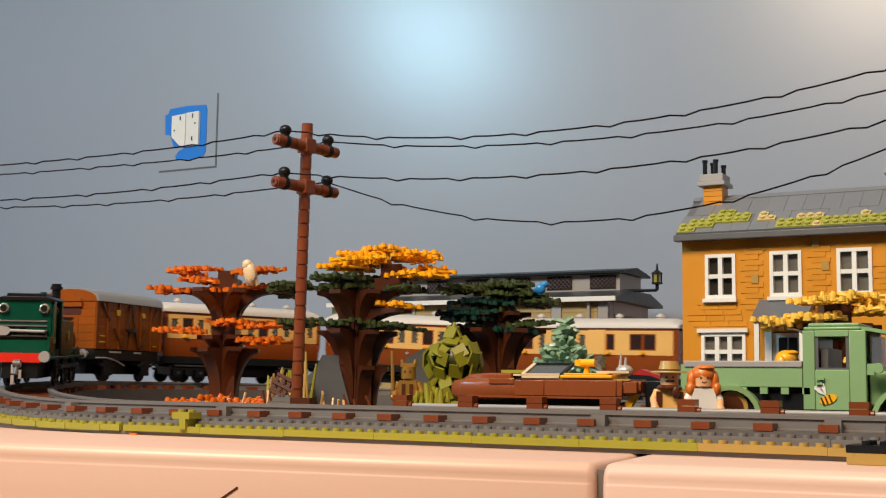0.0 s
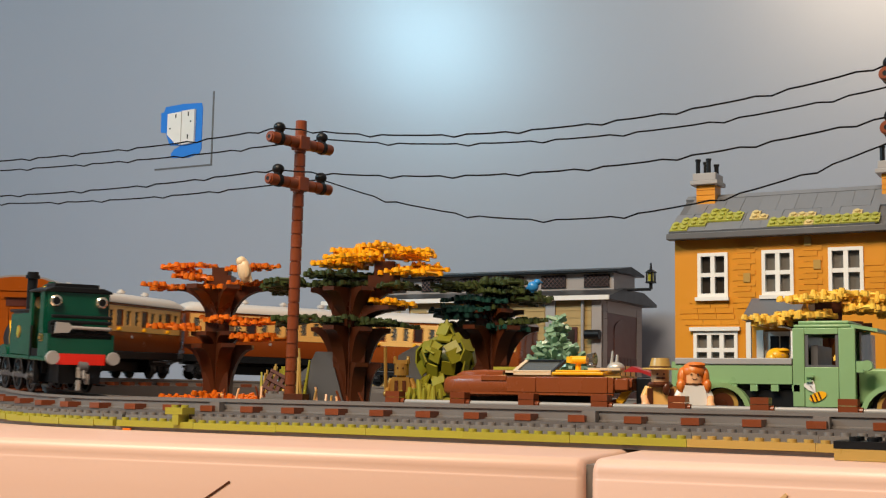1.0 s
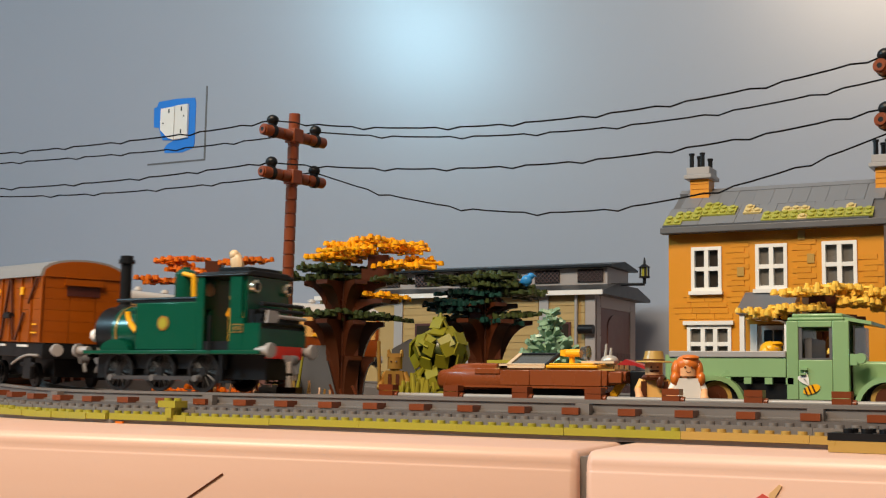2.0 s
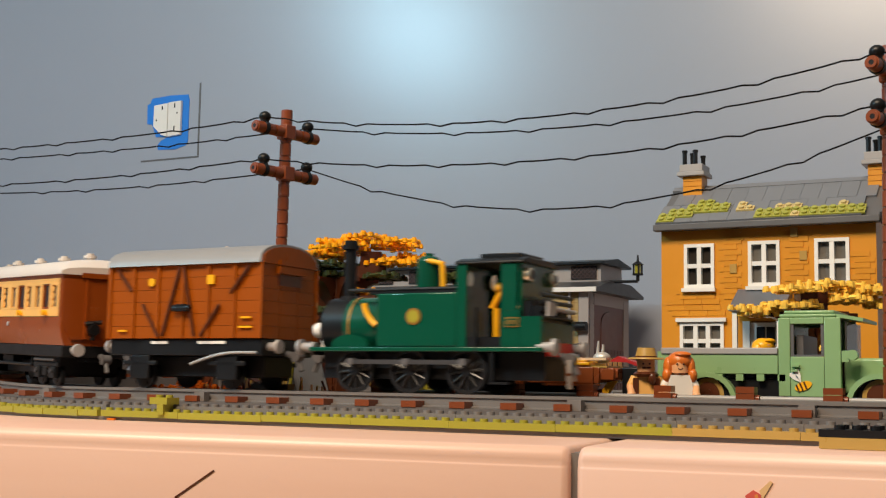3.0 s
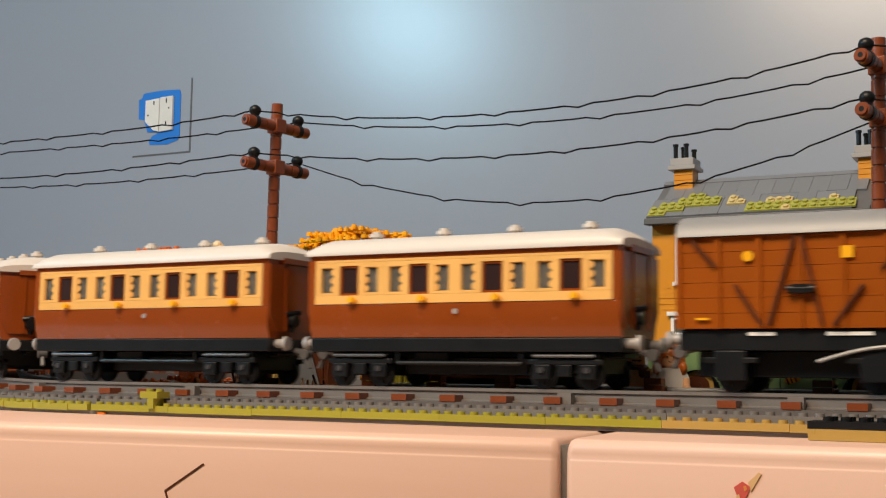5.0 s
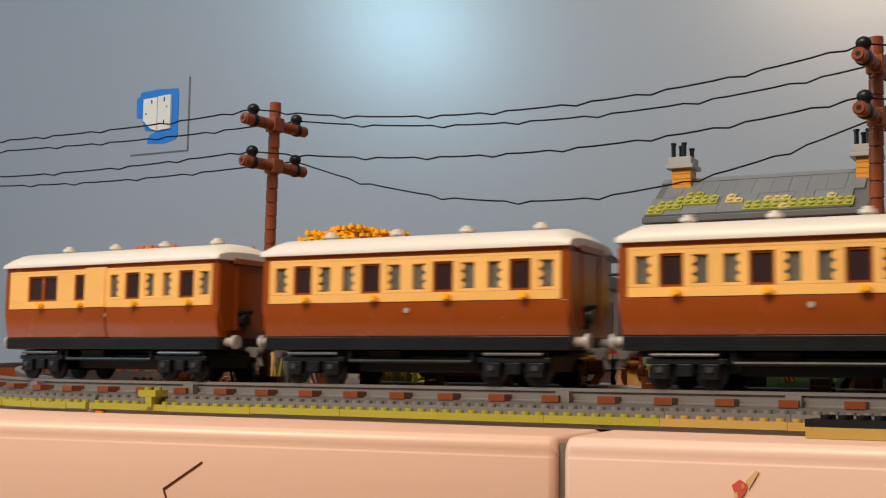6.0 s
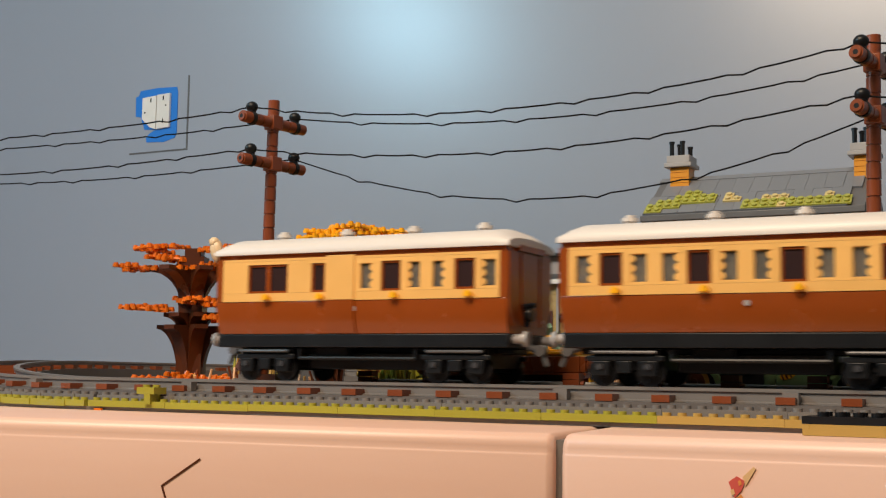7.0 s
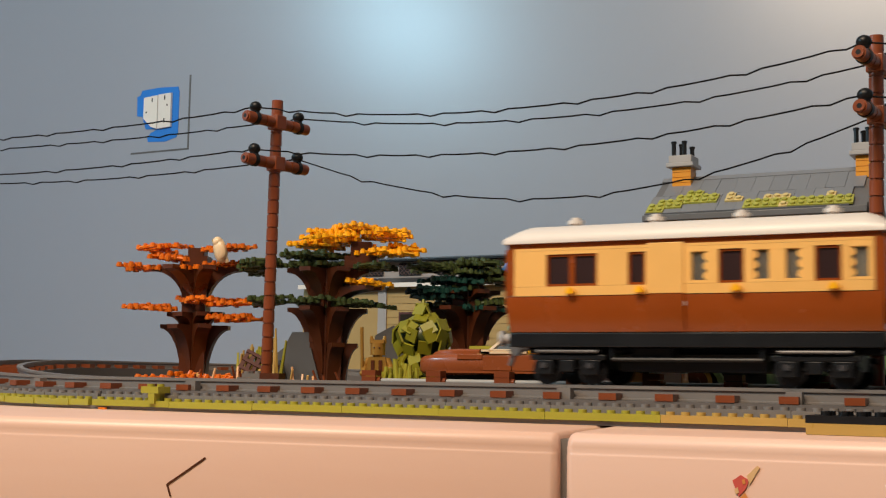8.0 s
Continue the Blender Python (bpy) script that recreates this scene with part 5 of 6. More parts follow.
def house():
    t = thing("toy_house", "amber brick toy house with grey mossy roof", "house")
    # front wall cut round its openings
    bm = bmesh.new()
    xs = sorted({HX0, HX1, *[o[0] for o in OPENINGS], *[o[1] for o in OPENINGS]})
    zs = sorted({-0.0043, HZ, *[o[2] for o in OPENINGS], *[o[3] for o in OPENINGS]})
    for i in range(len(xs) - 1):
        for j in range(len(zs) - 1):
            cx, cz = (xs[i] + xs[i + 1]) / 2, (zs[j] + zs[j + 1]) / 2
            if not any(o[0] < cx < o[1] and o[2] < cz < o[3] for o in OPENINGS):
                box(bm, xs[i], xs[i + 1], HY, HY + 0.008, zs[j], zs[j + 1])
    bmesh.ops.remove_doubles(bm, verts=bm.verts, dist=1e-6)
    wall = part("front_wall", bm, HOUSE, t)
    part("side_wall", boxes((HX0, HX0 + 0.008, HY + 0.0081, 0.5150, -0.0043, HZ)), HOUSE, t)
    part("side_wall", boxes((HX1 - 0.008, HX1, HY + 0.0081, 0.5150, -0.0043, HZ)), HOUSE, t)
    part("back_wall", boxes((HX0, HX1, 0.5151, 0.5230, -0.0043, HZ)), HOUSE, t)
    part("upper_floor", boxes((HX0 + 0.0081, HX1 - 0.0081, HY + 0.0081, 0.5149, 0.080, 0.084)), DBROWN, t)
    # gables
    for x0, x1 in ((HX0, HX0 + 0.008), (HX1 - 0.008, HX1)):
        bm = bmesh.new()
        prism(bm, ((HY + 0.001, HZ + 0.0001), (0.522, HZ + 0.0001), (0.4765, 0.1885)), x0, x1, "x")
        part("gable", bm, HOUSE, t)
    for o in OPENINGS[:3]:
        window(t, *o, 2, 2)
    window(t, *OPENINGS[3], 3, 2, sill=False)
    part("lintel", boxes((0.1855, 0.2300, HY - 0.004, HY - 0.0003, 0.0688, 0.0722)), WHITE, t)
    # raised brick patches
    br = mesh_of("brick", boxes((0.0002, 0.0158, -0.0007, 0.0, 0.0002, 0.0046)), HOUSE)
    odd = mesh_of("tan_brick", boxes((0.0002, 0.0062, -0.0012, 0.0, 0.0002, 0.0080)), plastic("weathered_tan", (0.42, 0.25, 0.055), 0.4))

    def patch(x, z, n, rows, skip=()):
        for r in range(rows):
            off = -0.004 if r % 2 else 0
            for c in range(n):
                if (r, c) in skip:
                    continue
                part("brick", br, None, wall, m=pose(x + c * 0.016 + off, HY, z + r * 0.0048))
    patch(0.2275, 0.0880, 1, 13)
    patch(0.2295, 0.1390, 1, 2)
    patch(0.2840, 0.0880, 1, 12)
    patch(0.1810, 0.0740, 3, 2)
    patch(0.1760, 0.0840, 3, 2, ((1, 0),))
    patch(0.1850, 0.0930, 2, 1)
    patch(0.2400, 0.1410, 6, 2, ((1, 0), (1, 4)))
    patch(0.3375, 0.0880, 1, 8)
    for x, z in ((0.2330, 0.1105), (0.2925, 0.1200), (0.2850, 0.1400)):
        part("brick", odd, None, wall, "tan weathered brick", m=pose(x, HY - 0.0004, z))
    # roof of sloping tiles in two rows
    ridge_y, ridge_z, eave_y, eave_z = 0.4765, 0.1925, 0.4215, 0.1552
    d = Vector((0, ridge_y - eave_y, ridge_z - eave_z))
    tilt = math.degrees(math.atan2(d.z, d.y))
    ln = d.length
    roof = part("roof", boxes((HX0 - 0.003, HX1 + 0.004, 0.0, ln, -0.0045, -0.0006)), DGREY, t, m=pose(0, eave_y, eave_z, tilt, 0, 0))
    tile = mesh_of("roof_tile", boxes((0.00012, 0.01588, 0.0001, ln / 2 - 0.0001, -0.0005, 0.0012)), LGREY_ROOF)
    for r in range(2):
        for c in range(12):
            off = 0.008 if r else 0.0
            x = HX0 - 0.003 + c * 0.016 - off
            if x < HX0 - 0.004 or x > HX1 - 0.010:
                continue
            part("roof_tile", tile, None, roof, m=pose(x, r * ln / 2, random.uniform(0, 0.0003)))
    part("ridge_cap", boxes((HX0 - 0.003, HX1 + 0.004, ln - 0.003, ln + 0.004, -0.002, 0.0020)), LGREY_ROOF, roof)
    part("roof", boxes((HX0 - 0.003, HX1 + 0.004, -ln, 0.0, -0.0045, 0.0012)), LGREY_ROOF, t, m=pose(0, ridge_y + d.y + 0.0, eave_z, -tilt, 0, 0) @ pose(0, 0, 0))
    part("gutter", boxes((HX0 - 0.004, HX1 + 0.005, eave_y - 0.004, eave_y + 0.006, 0.1488, 0.1545)), DGREY, t, bevel=0.0008)
    part("bargeboard", boxes((HX1 + 0.0045, HX1 + 0.0085, 0.0, ln, -0.009, 0.002)), DGREY, t, m=pose(0, eave_y, eave_z, tilt, 0, 0))
    # moss plates with studs on the slope
    rng = random.Random(14)
    runs = ((HX0 - 0.002, ((0, 0, 2), (1, 0, 4), (2, 1, 8), (2, 9, 11), (3, 3, 8), (3, 9, 10), (4, 4, 6))), (0.2560, ((0, 0, 12), (1, 0, 12), (2, 2, 5), (2, 9, 10))))
    for x0, rows in runs:
        for r, c0, c1 in rows:
            for c in range(c0, c1):
                pale = (r >= 2 and c >= 8) or (x0 > 0.2 and r == 2) or rng.random() < 0.06
                part("moss_plate", MOSS_TAN if pale else MOSS, None, roof, m=pose(x0 + c * 0.0076 + rng.uniform(-0.0002, 0.0002), 0.0005 + r * 0.0072, 0.0003 * r))
    # chimneys
    for x in (0.1895, 0.3520):
        c = part("chimney", boxes((x - 0.0085, x + 0.0085, 0.466, 0.484, 0.1800, 0.2040)), HOUSE, t)
        part("chimney_cap", boxes((x - 0.0135, x + 0.0120, 0.461, 0.489, 0.2041, 0.2080), (x - 0.0115, x + 0.0100, 0.463, 0.487, 0.2081, 0.2150)), LGREY, c, bevel=0.0006)
        for i, hgt in enumerate((0.0125, 0.011, 0.0125, 0.008)):
            bm = rods(((x - 0.0085 + i * 0.0050, 0.470 + 0.008 * (i % 2), 0.2150), (x - 0.0085 + i * 0.0050, 0.470 + 0.008 * (i % 2), 0.2150 + hgt), 0.0021, None, 8))
            rod(bm, (x - 0.0085 + i * 0.0050, 0.470 + 0.008 * (i % 2), 0.2145 + hgt), (x - 0.0085 + i * 0.0050, 0.470 + 0.008 * (i % 2), 0.2165 + hgt), 0.0027, None, 8)
            part("chimney_pot", bm, BLACK, c)
        for z in (0.1850, 0.1898, 0.1946, 0.1994):
            part("brick", boxes((x - 0.0087, x + 0.0087, 0.4652, 0.4659, z + 0.0002, z + 0.0045)), HOUSE, c)
    # porch with a sloping grey roof and white posts
    bm = bmesh.new()
    prism(bm, ((HY - 0.032, 0.0760), (HY - 0.032, 0.0785), (HY - 0.0004, 0.0965), (HY - 0.0004, 0.0760)), 0.2400, 0.2860, "x")
    part("porch_roof", bm, DGREY_ROOF, t)
    for x in (0.2445, 0.2815):
        part("porch_post", boxes((x - 0.002, x + 0.002, HY - 0.030, HY - 0.026, -0.0043, 0.0759)), WHITE, t)
    part("door", boxes((0.2500, 0.2760, HY + 0.001, HY + 0.004, -0.0043, 0.0680)), WHITE, t)
    w = part("door_light", boxes((0.2555, 0.2625, HY - 0.0004, HY + 0.0009, 0.045, 0.064)), BLACK, t)
    part("door_light", boxes((0.2640, 0.2710, HY - 0.0004, HY + 0.0009, 0.045, 0.064)), BLACK, t)
    part("door_frame", boxes((0.2440, 0.2500, HY - 0.002, HY - 0.0003, -0.0043, 0.0690), (0.2765, 0.2820, HY - 0.002, HY - 0.0003, -0.0043, 0.0690)), WHITE, t)
    part("inner_floor", boxes((HX0 + 0.0081, HX1 - 0.0081, HY + 0.0081, 0.5149, 0.02, 0.024)), DBROWN, t)


# the grey of the room's reflection is put into the pane colour
PANE = plastic("reflection_grey_pane", (0.13, 0.12, 0.105), 0.22)
LGREY_ROOF = plastic("roof_grey", (0.175, 0.185, 0.205), 0.4)
DGREY_ROOF = plastic("porch_grey", (0.105, 0.118, 0.140), 0.4)


def stud_tile(name, mat):
    bm = boxes((0, 0.0079, 0, 0.0072, 0.0008, 0.0024))
    rod(bm, (0.004, 0.0036, 0.0024), (0.004, 0.0036, 0.0041), 0.0024, None, 10)
    return mesh_of(name, bm, mat)


MOSS, MOSS_TAN = stud_tile("moss_plate", plastic("moss_yellow_green", (0.36, 0.36, 0.060), 0.35)), stud_tile("moss_plate_tan", plastic("moss_sand", (0.58, 0.46, 0.20), 0.35))
house()

# ======== the engine shed ========


LATTICE = plastic("lattice_brown", (0.085, 0.045, 0.040), 0.4)


def engine_shed():
    t = thing("engine_shed", "grey and tan toy engine shed with raised roof vent", "building")
    x0, x1, y0, y1 = -0.50, -0.0747, 0.875, 1.035
    z0 = -0.0150
    part("side_wall", boxes((x0, x1, y0, y0 + 0.008, z0, 0.1335)), SHEDTAN, t)
    part("back_wall", boxes((x0, x1, y1 - 0.008, y1, z0, 0.1335)), SHEDGREY, t)
    # the door end: piers, a beam and a panelled brown door
    part("pier", boxes((x1 - 0.008, x1, y0 + 0.0081, y0 + 0.024, z0, 0.1335)), SHEDGREY, t)
    part("pier", boxes((x1 - 0.008, x1, y1 - 0.024, y1 - 0.0081, z0, 0.1335)), SHEDGREY, t)
    part("door_beam", boxes((x1 - 0.008, x1 + 0.001, y0 + 0.0241, y1 - 0.0241, 0.118, 0.1335)), SHEDGREY, t)
    d = part("shed_door", boxes((x1 - 0.006, x1 + 0.0002, y0 + 0.0242, y1 - 0.0242, z0, 0.1178)), plastic("shed_door_brown", (0.115, 0.038, 0.030), 0.35), t, "dark red-brown panelled door")
    for i in range(9):
        y = y0 + 0.0250 + i * 0.0125
        part("door_plank", boxes((x1 + 0.0002, x1 + 0.0010, y, y + 0.0115, z0, 0.0600)), MAROON, d)
    for r in range(15):
        for ya, yb in ((y0 + 0.0083, y0 + 0.0238), (y1 - 0.0238, y1 - 0.0083)):
            part("stone", boxes((x1 + 0.0001, x1 + 0.0012, ya + 0.0004 * (r % 2), yb - 0.0006 * (r % 3), z0 + r * 0.0096 + 0.0003, z0 + r * 0.0096 + 0.0093)), SHEDGREY, t)
    bm = bmesh.new()
    cy = (y0 + y1) / 2
    prism(bm, [(cy - 0.030, 0.062), (cy + 0.030, 0.062), (cy + 0.030, 0.095)] + [(cy + 0.030 * math.cos(i * math.pi / 8), 0.095 + 0.016 * math.sin(i * math.pi / 8)) for i in range(1, 8)] + [(cy - 0.030, 0.095)], x1 + 0.0002, x1 + 0.0012, "x")
    part("door_panel", bm, plastic("door_brown", (0.13, 0.05, 0.04), 0.35), d)
    for i in range(5):
        y = y0 + 0.034 + i * 0.020
        part("door_pane", boxes((x1 + 0.0011, x1 + 0.0020, y, y + 0.013, 0.030, 0.050)), CREAM, d)
    # corner posts and pilasters
    for x in (x1 - 0.010, -0.150, -0.262, -0.372, -0.47):
        part("pilaster", boxes((x, x + 0.0135, y0 - 0.0035, y0 - 0.0001, z0, 0.1335)), SHEDGREY if x > -0.1 else LGREY, t)
    part("drain_pipe", rods(((x1 - 0.022, y0 - 0.005, z0), (x1 - 0.022, y0 - 0.005, 0.1335), 0.0022, None, 10)), LGREY, t)
    # tan board courses between the pilasters
    board = mesh_of("board", boxes((0.0, 0.0962, -0.0012, 0.0, 0.0003, 0.0093)), SHEDTAN)
    for x in (-0.2483, -0.3583):
        for r in range(15):
            part("board", board, None, t, m=pose(x, y0 - 0.0002, z0 + r * 0.0096))
    short = mesh_of("short_board", boxes((0.0, 0.0500, -0.0012, 0.0, 0.0003, 0.0093)), SHEDTAN)
    for r in range(15):
        part("board", short, None, t, m=pose(-0.1362, y0 - 0.0002, z0 + r * 0.0096))
    # dark windows in the side
    for x in (-0.118, -0.212, -0.325):
        w = part("window", boxes((x - 0.013, x + 0.013, y0 - 0.0035, y0 - 0.0015, 0.060, 0.098)), MAROON, t)
        part("pane", boxes((x - 0.010, x + 0.010, y0 - 0.0042, y0 - 0.0036, 0.063, 0.095)), GLASS_DARK, w)
    # lower roof
    bm = bmesh.new()
    prism(bm, ((y0 - 0.012, 0.1336), (y0 - 0.012, 0.1375), (0.915, 0.1500), (0.995, 0.1500), (y1 + 0.012, 0.1375), (y1 + 0.012, 0.1336)), x0, x1 + 0.018, "x")
    part("lower_roof", bm, plastic("shed_roof", (0.045, 0.046, 0.050), 0.4), t)
    part("fascia", boxes((x0, x1 + 0.018, y0 - 0.0150, y0 - 0.0121, 0.1325, 0.1385)), WHITE, t)
    # raised vent along the ridge with lattice windows
    va, vb, vz0, vz1 = 0.915, 0.995, 0.1501, 0.1725
    part("vent_wall", boxes((x0, x1 + 0.004, va, vb, vz0, vz1)), SHEDGREY, t)
    for i in range(7):
        x = -0.0945 - i * 0.0625
        w = part("lattice_window", boxes((x - 0.018, x + 0.018, va - 0.0020, va - 0.0001, vz0 + 0.003, vz1 - 0.002)), BLACK, t, "dark brown lattice window")
        bm = bmesh.new()
        lo, hi = vz0 + 0.0035, vz1 - 0.0025
        for j in range(-3, 7):
            for s in (-1, 1):
                xa = x - 0.018 + j * 0.006 if s > 0 else x + 0.018 - j * 0.006
                # each bar is cut where it meets the sides of the window
                u0 = max(0.0, ((x - 0.018) - xa) / 0.0164 if s > 0 else (xa - (x + 0.018)) / 0.0164)
                u1 = min(1.0, ((x + 0.018) - xa) / 0.0164 if s > 0 else (xa - (x - 0.018)) / 0.0164)
                if u1 - u0 > 0.05:
                    rod(bm, (xa + s * 0.0164 * u0, va - 0.0026, lo + (hi - lo) * u0), (xa + s * 0.0164 * u1, va - 0.0026, lo + (hi - lo) * u1), 0.0006, None, 5)
        part("lattice", bm, LATTICE, w)
    bm = bmesh.new()
    prism(bm, ((va - 0.012, vz1 + 0.0002), (va - 0.012, vz1 + 0.0030), ((va + vb) / 2, vz1 + 0.0105), (vb + 0.012, vz1 + 0.0030), (vb + 0.012, vz1 + 0.0002)), x0, x1 + 0.014, "x")
    part("vent_roof", bm, BLACK, t)
    # door buffers
    for z in (0.088, 0.040):
        bm = rods(((x1 - 0.016, y0 - 0.0105, z), (x1 + 0.004, y0 - 0.0105, z), 0.0060, None, 12))
        part("door_hinge", bm, BLACK, t)
    # wall lantern on a bracket
    bm = rods(((x1 + 0.002, 0.93, 0.1500), (x1 + 0.050, 0.93, 0.1500), 0.0020, None, 8), ((x1 + 0.050, 0.93, 0.1500), (x1 + 0.050, 0.93, 0.1580), 0.0024, None, 8))
    l = part("wall_lantern", bm, BLACK, t, "black bracket lantern")
    bm = rods(((x1 + 0.050, 0.93, 0.1580), (x1 + 0.050, 0.93, 0.1600), 0.0075, None, 8), ((x1 + 0.050, 0.93, 0.1720), (x1 + 0.050, 0.93, 0.1760), 0.0085, 0.0030, 8), ((x1 + 0.050, 0.93, 0.1760), (x1 + 0.050, 0.93, 0.1850), 0.0020, 0.0010, 6))
    for i in range(4):
        a = i * math.tau / 4 + 0.5
        rod(bm, (x1 + 0.050 + 0.0055 * math.cos(a), 0.93 + 0.0055 * math.sin(a), 0.1600), (x1 + 0.050 + 0.0055 * math.cos(a), 0.93 + 0.0055 * math.sin(a), 0.1720), 0.0012, None, 5)
    part("lantern_cage", bm, BLACK, l)
    part("lantern_glass", rods(((x1 + 0.050, 0.93, 0.1601), (x1 + 0.050, 0.93, 0.1719), 0.0042, None, 8)), OLIVE, l)


engine_shed()

# ======== the truck ========


def fender(parent, x, y, r, mat, w=0.016):
    bm = bmesh.new()
    n = 12
    out = [(x + r * math.cos(i * math.pi / n), 0.003 + r * math.sin(i * math.pi / n)) for i in range(n + 1)]
    inn = [(x + (r - 0.003) * math.cos(i * math.pi / n), 0.003 + (r - 0.003) * math.sin(i * math.pi / n)) for i in range(n, -1, -1)]
    a = [bm.verts.new((p[0], y, p[1])) for p in out + inn]
    b = [bm.verts.new((p[0], y + w, p[1])) for p in out + inn]
    k = len(a)
    for i in range(k):
        bm.faces.new((a[i], a[(i + 1) % k], b[(i + 1) % k], b[i]))
    for i in range(n):
        for ring in (a, b):
            bm.faces.new((ring[i], ring[i + 1], ring[k - 2 - i], ring[k - 1 - i]))
    part("fender", bm, mat, parent)


def truck():
    t = thing("toy_pickup_truck", "sand green vintage toy pickup truck", "truck")
    y0, y1 = 0.115, 0.167
    part("chassis", boxes((0.278, 0.440, y0 + 0.012, y1 - 0.012, 0.0, 0.010), (0.312, 0.3465, y0 + 0.004, y1 - 0.004, 0.006, 0.0175)), BLACK, t)
    part("bed_side", boxes((0.2745, 0.3462, y0, y0 + 0.0035, 0.0205, 0.0322)), SGREEN, t, bevel=0.0004)
    for i in range(4):
        part("bed_tab", boxes((0.3085 + i * 0.0125, 0.3130 + i * 0.0125, y0, y0 + 0.0034, 0.0165, 0.0204)), SGREEN, t)
    part("bed_side", boxes((0.2745, 0.3462, y1 - 0.0035, y1, 0.0175, 0.0322)), SGREEN, t)
    part("bed_floor", boxes((0.2750, 0.3460, y0 + 0.0036, y1 - 0.0036, 0.0180, 0.0215)), BLACK, t)
    part("tailgate", boxes((0.2715, 0.2744, y0 + 0.002, y1 - 0.002, 0.0180, 0.0340)), SGREEN, t)
    part("bed_rail", boxes((0.2745, 0.3462, y0 - 0.0008, y0 + 0.0042, 0.0323, 0.0362)), LGREY, t, bevel=0.0005)
    part("bed_rail", boxes((0.2745, 0.3462, y1 - 0.0042, y1 + 0.0008, 0.0323, 0.0362)), LGREY, t, bevel=0.0005)
    # cab with open windows
    c = part("cab", boxes((0.3465, 0.3535, y0, y1, 0.0075, 0.0540)), SGREEN, t, bevel=0.0005)
    for ya, yb, yc in ((y0, y0 + 0.003, y0 + 0.004), (y1 - 0.003, y1, y1)):
        part("door_panel", boxes((0.3536, 0.3730, ya, yb, 0.0075, 0.0310)), SGREEN, c, bevel=0.0004)
        part("pillar", boxes((0.3731, 0.3825, yc - 0.004, yc, 0.0075, 0.0540)), SGREEN, c, bevel=0.0005)
        part("door_lintel", boxes((0.3536, 0.3730, ya, yb, 0.0502, 0.0540)), SGREEN, c, bevel=0.0004)
    part("window_frame", boxes((0.3537, 0.3555, y0 + 0.0006, y0 + 0.0026, 0.0311, 0.0501), (0.3712, 0.3729, y0 + 0.0006, y0 + 0.0026, 0.0311, 0.0501), (0.3556, 0.3711, y0 + 0.0006, y0 + 0.0026, 0.0311, 0.0322)), DGREY, c)
    part("seat", boxes((0.3560, 0.3660, y0 + 0.006, y1 - 0.006, 0.0120, 0.0250), (0.3560, 0.3600, y0 + 0.006, y1 - 0.006, 0.0251, 0.0440)), DGREY, c)
    part("dashboard", boxes((0.3740, 0.3820, y0 + 0.0042, y1 - 0.0042, 0.0150, 0.0300)), DBROWN, c)
    bm = rods(((0.3700, y0 + 0.014, 0.0330), (0.3735, y0 + 0.014, 0.0320), 0.0045, None, 14))
    part("steering_wheel", bm, YELLOW, c)
    part("cab_roof", boxes((0.3470, 0.3800, y0 + 0.001, y1 - 0.001, 0.0541, 0.0562), (0.3490, 0.3785, y0 + 0.004, y1 - 0.004, 0.0563, 0.0585)), SGREEN, t, bevel=0.0008)
    bm = bmesh.new()
    prism(bm, ((0.3801, 0.0541), (0.3801, 0.0562), (0.3950, 0.0535), (0.3950, 0.0515)), y0 + 0.001, y1 - 0.001)
    part("visor", bm, SGREEN, t)
    part("windscreen", boxes((0.3845, 0.3855, y0 + 0.003, y1 - 0.003, 0.0300, 0.0515)), GLASS, t)
    part("bonnet", boxes((0.3826, 0.4400, y0 + 0.008, y1 - 0.008, 0.0100, 0.0305)), SGREEN, t, bevel=0.0015)
    bm = boxes((0.3835, 0.3875, y0 - 0.003, y0 + 0.001, 0.0280, 0.0345))
    rod(bm, (0.3895, y0 - 0.004, 0.0320), (0.3895, y0 + 0.002, 0.0320), 0.0030, None, 14)
    part("side_lamp", bm, SGREEN, t)
    part("door_handle", boxes((0.3545, 0.3590, y0 - 0.0022, y0 - 0.0001, 0.0250, 0.0262), (0.3545, 0.3580, y0 - 0.0022, y0 - 0.0001, 0.0222, 0.0234)), SGREEN, t)
    for x, r in ((0.3035, 0.0185), (0.4035, 0.0185)):
        fender(t, x, y0 - 0.002, r, SGREEN)
        fender(t, x, y1 - 0.014, r, SGREEN)
        for y, s in ((y0, 1), (y1, -1)):
            ya, yb = y + s * 0.002, y + s * 0.012
            w = part("wheel", rods(((x, ya, 0.0082), (x, yb, 0.0082), 0.0125, None, 28)), BLACK, t)
            bm = rods(((x, ya - s * 0.0004, 0.0082), (x, ya, 0.0082), 0.0098, None, 24))
            part("rim", bm, TAN, w)
            bm = rods(((x, ya - s * 0.0010, 0.0082), (x, ya - s * 0.0004, 0.0082), 0.0072, None, 20), ((x, ya - s * 0.0022, 0.0082), (x, ya - s * 0.0010, 0.0082), 0.0028, None, 14))
            part("hub", bm, DBROWN, w)
    # printed bee on the door
    yb = y0 - 0.0003
    bm = bmesh.new()
    e = [(0.3610 + 0.0052 * math.cos(a) * 0.93 - 0.0026 * math.sin(a) * 0.37, 0.0138 + 0.0052 * math.cos(a) * 0.37 + 0.0026 * math.sin(a) * 0.93) for a in [i * math.tau / 16 for i in range(16)]]
    prism(bm, e, yb - 0.0003, yb)
    bee = part("bee_print", bm, YELLOW, t, "printed yellow bee with dark stripes")
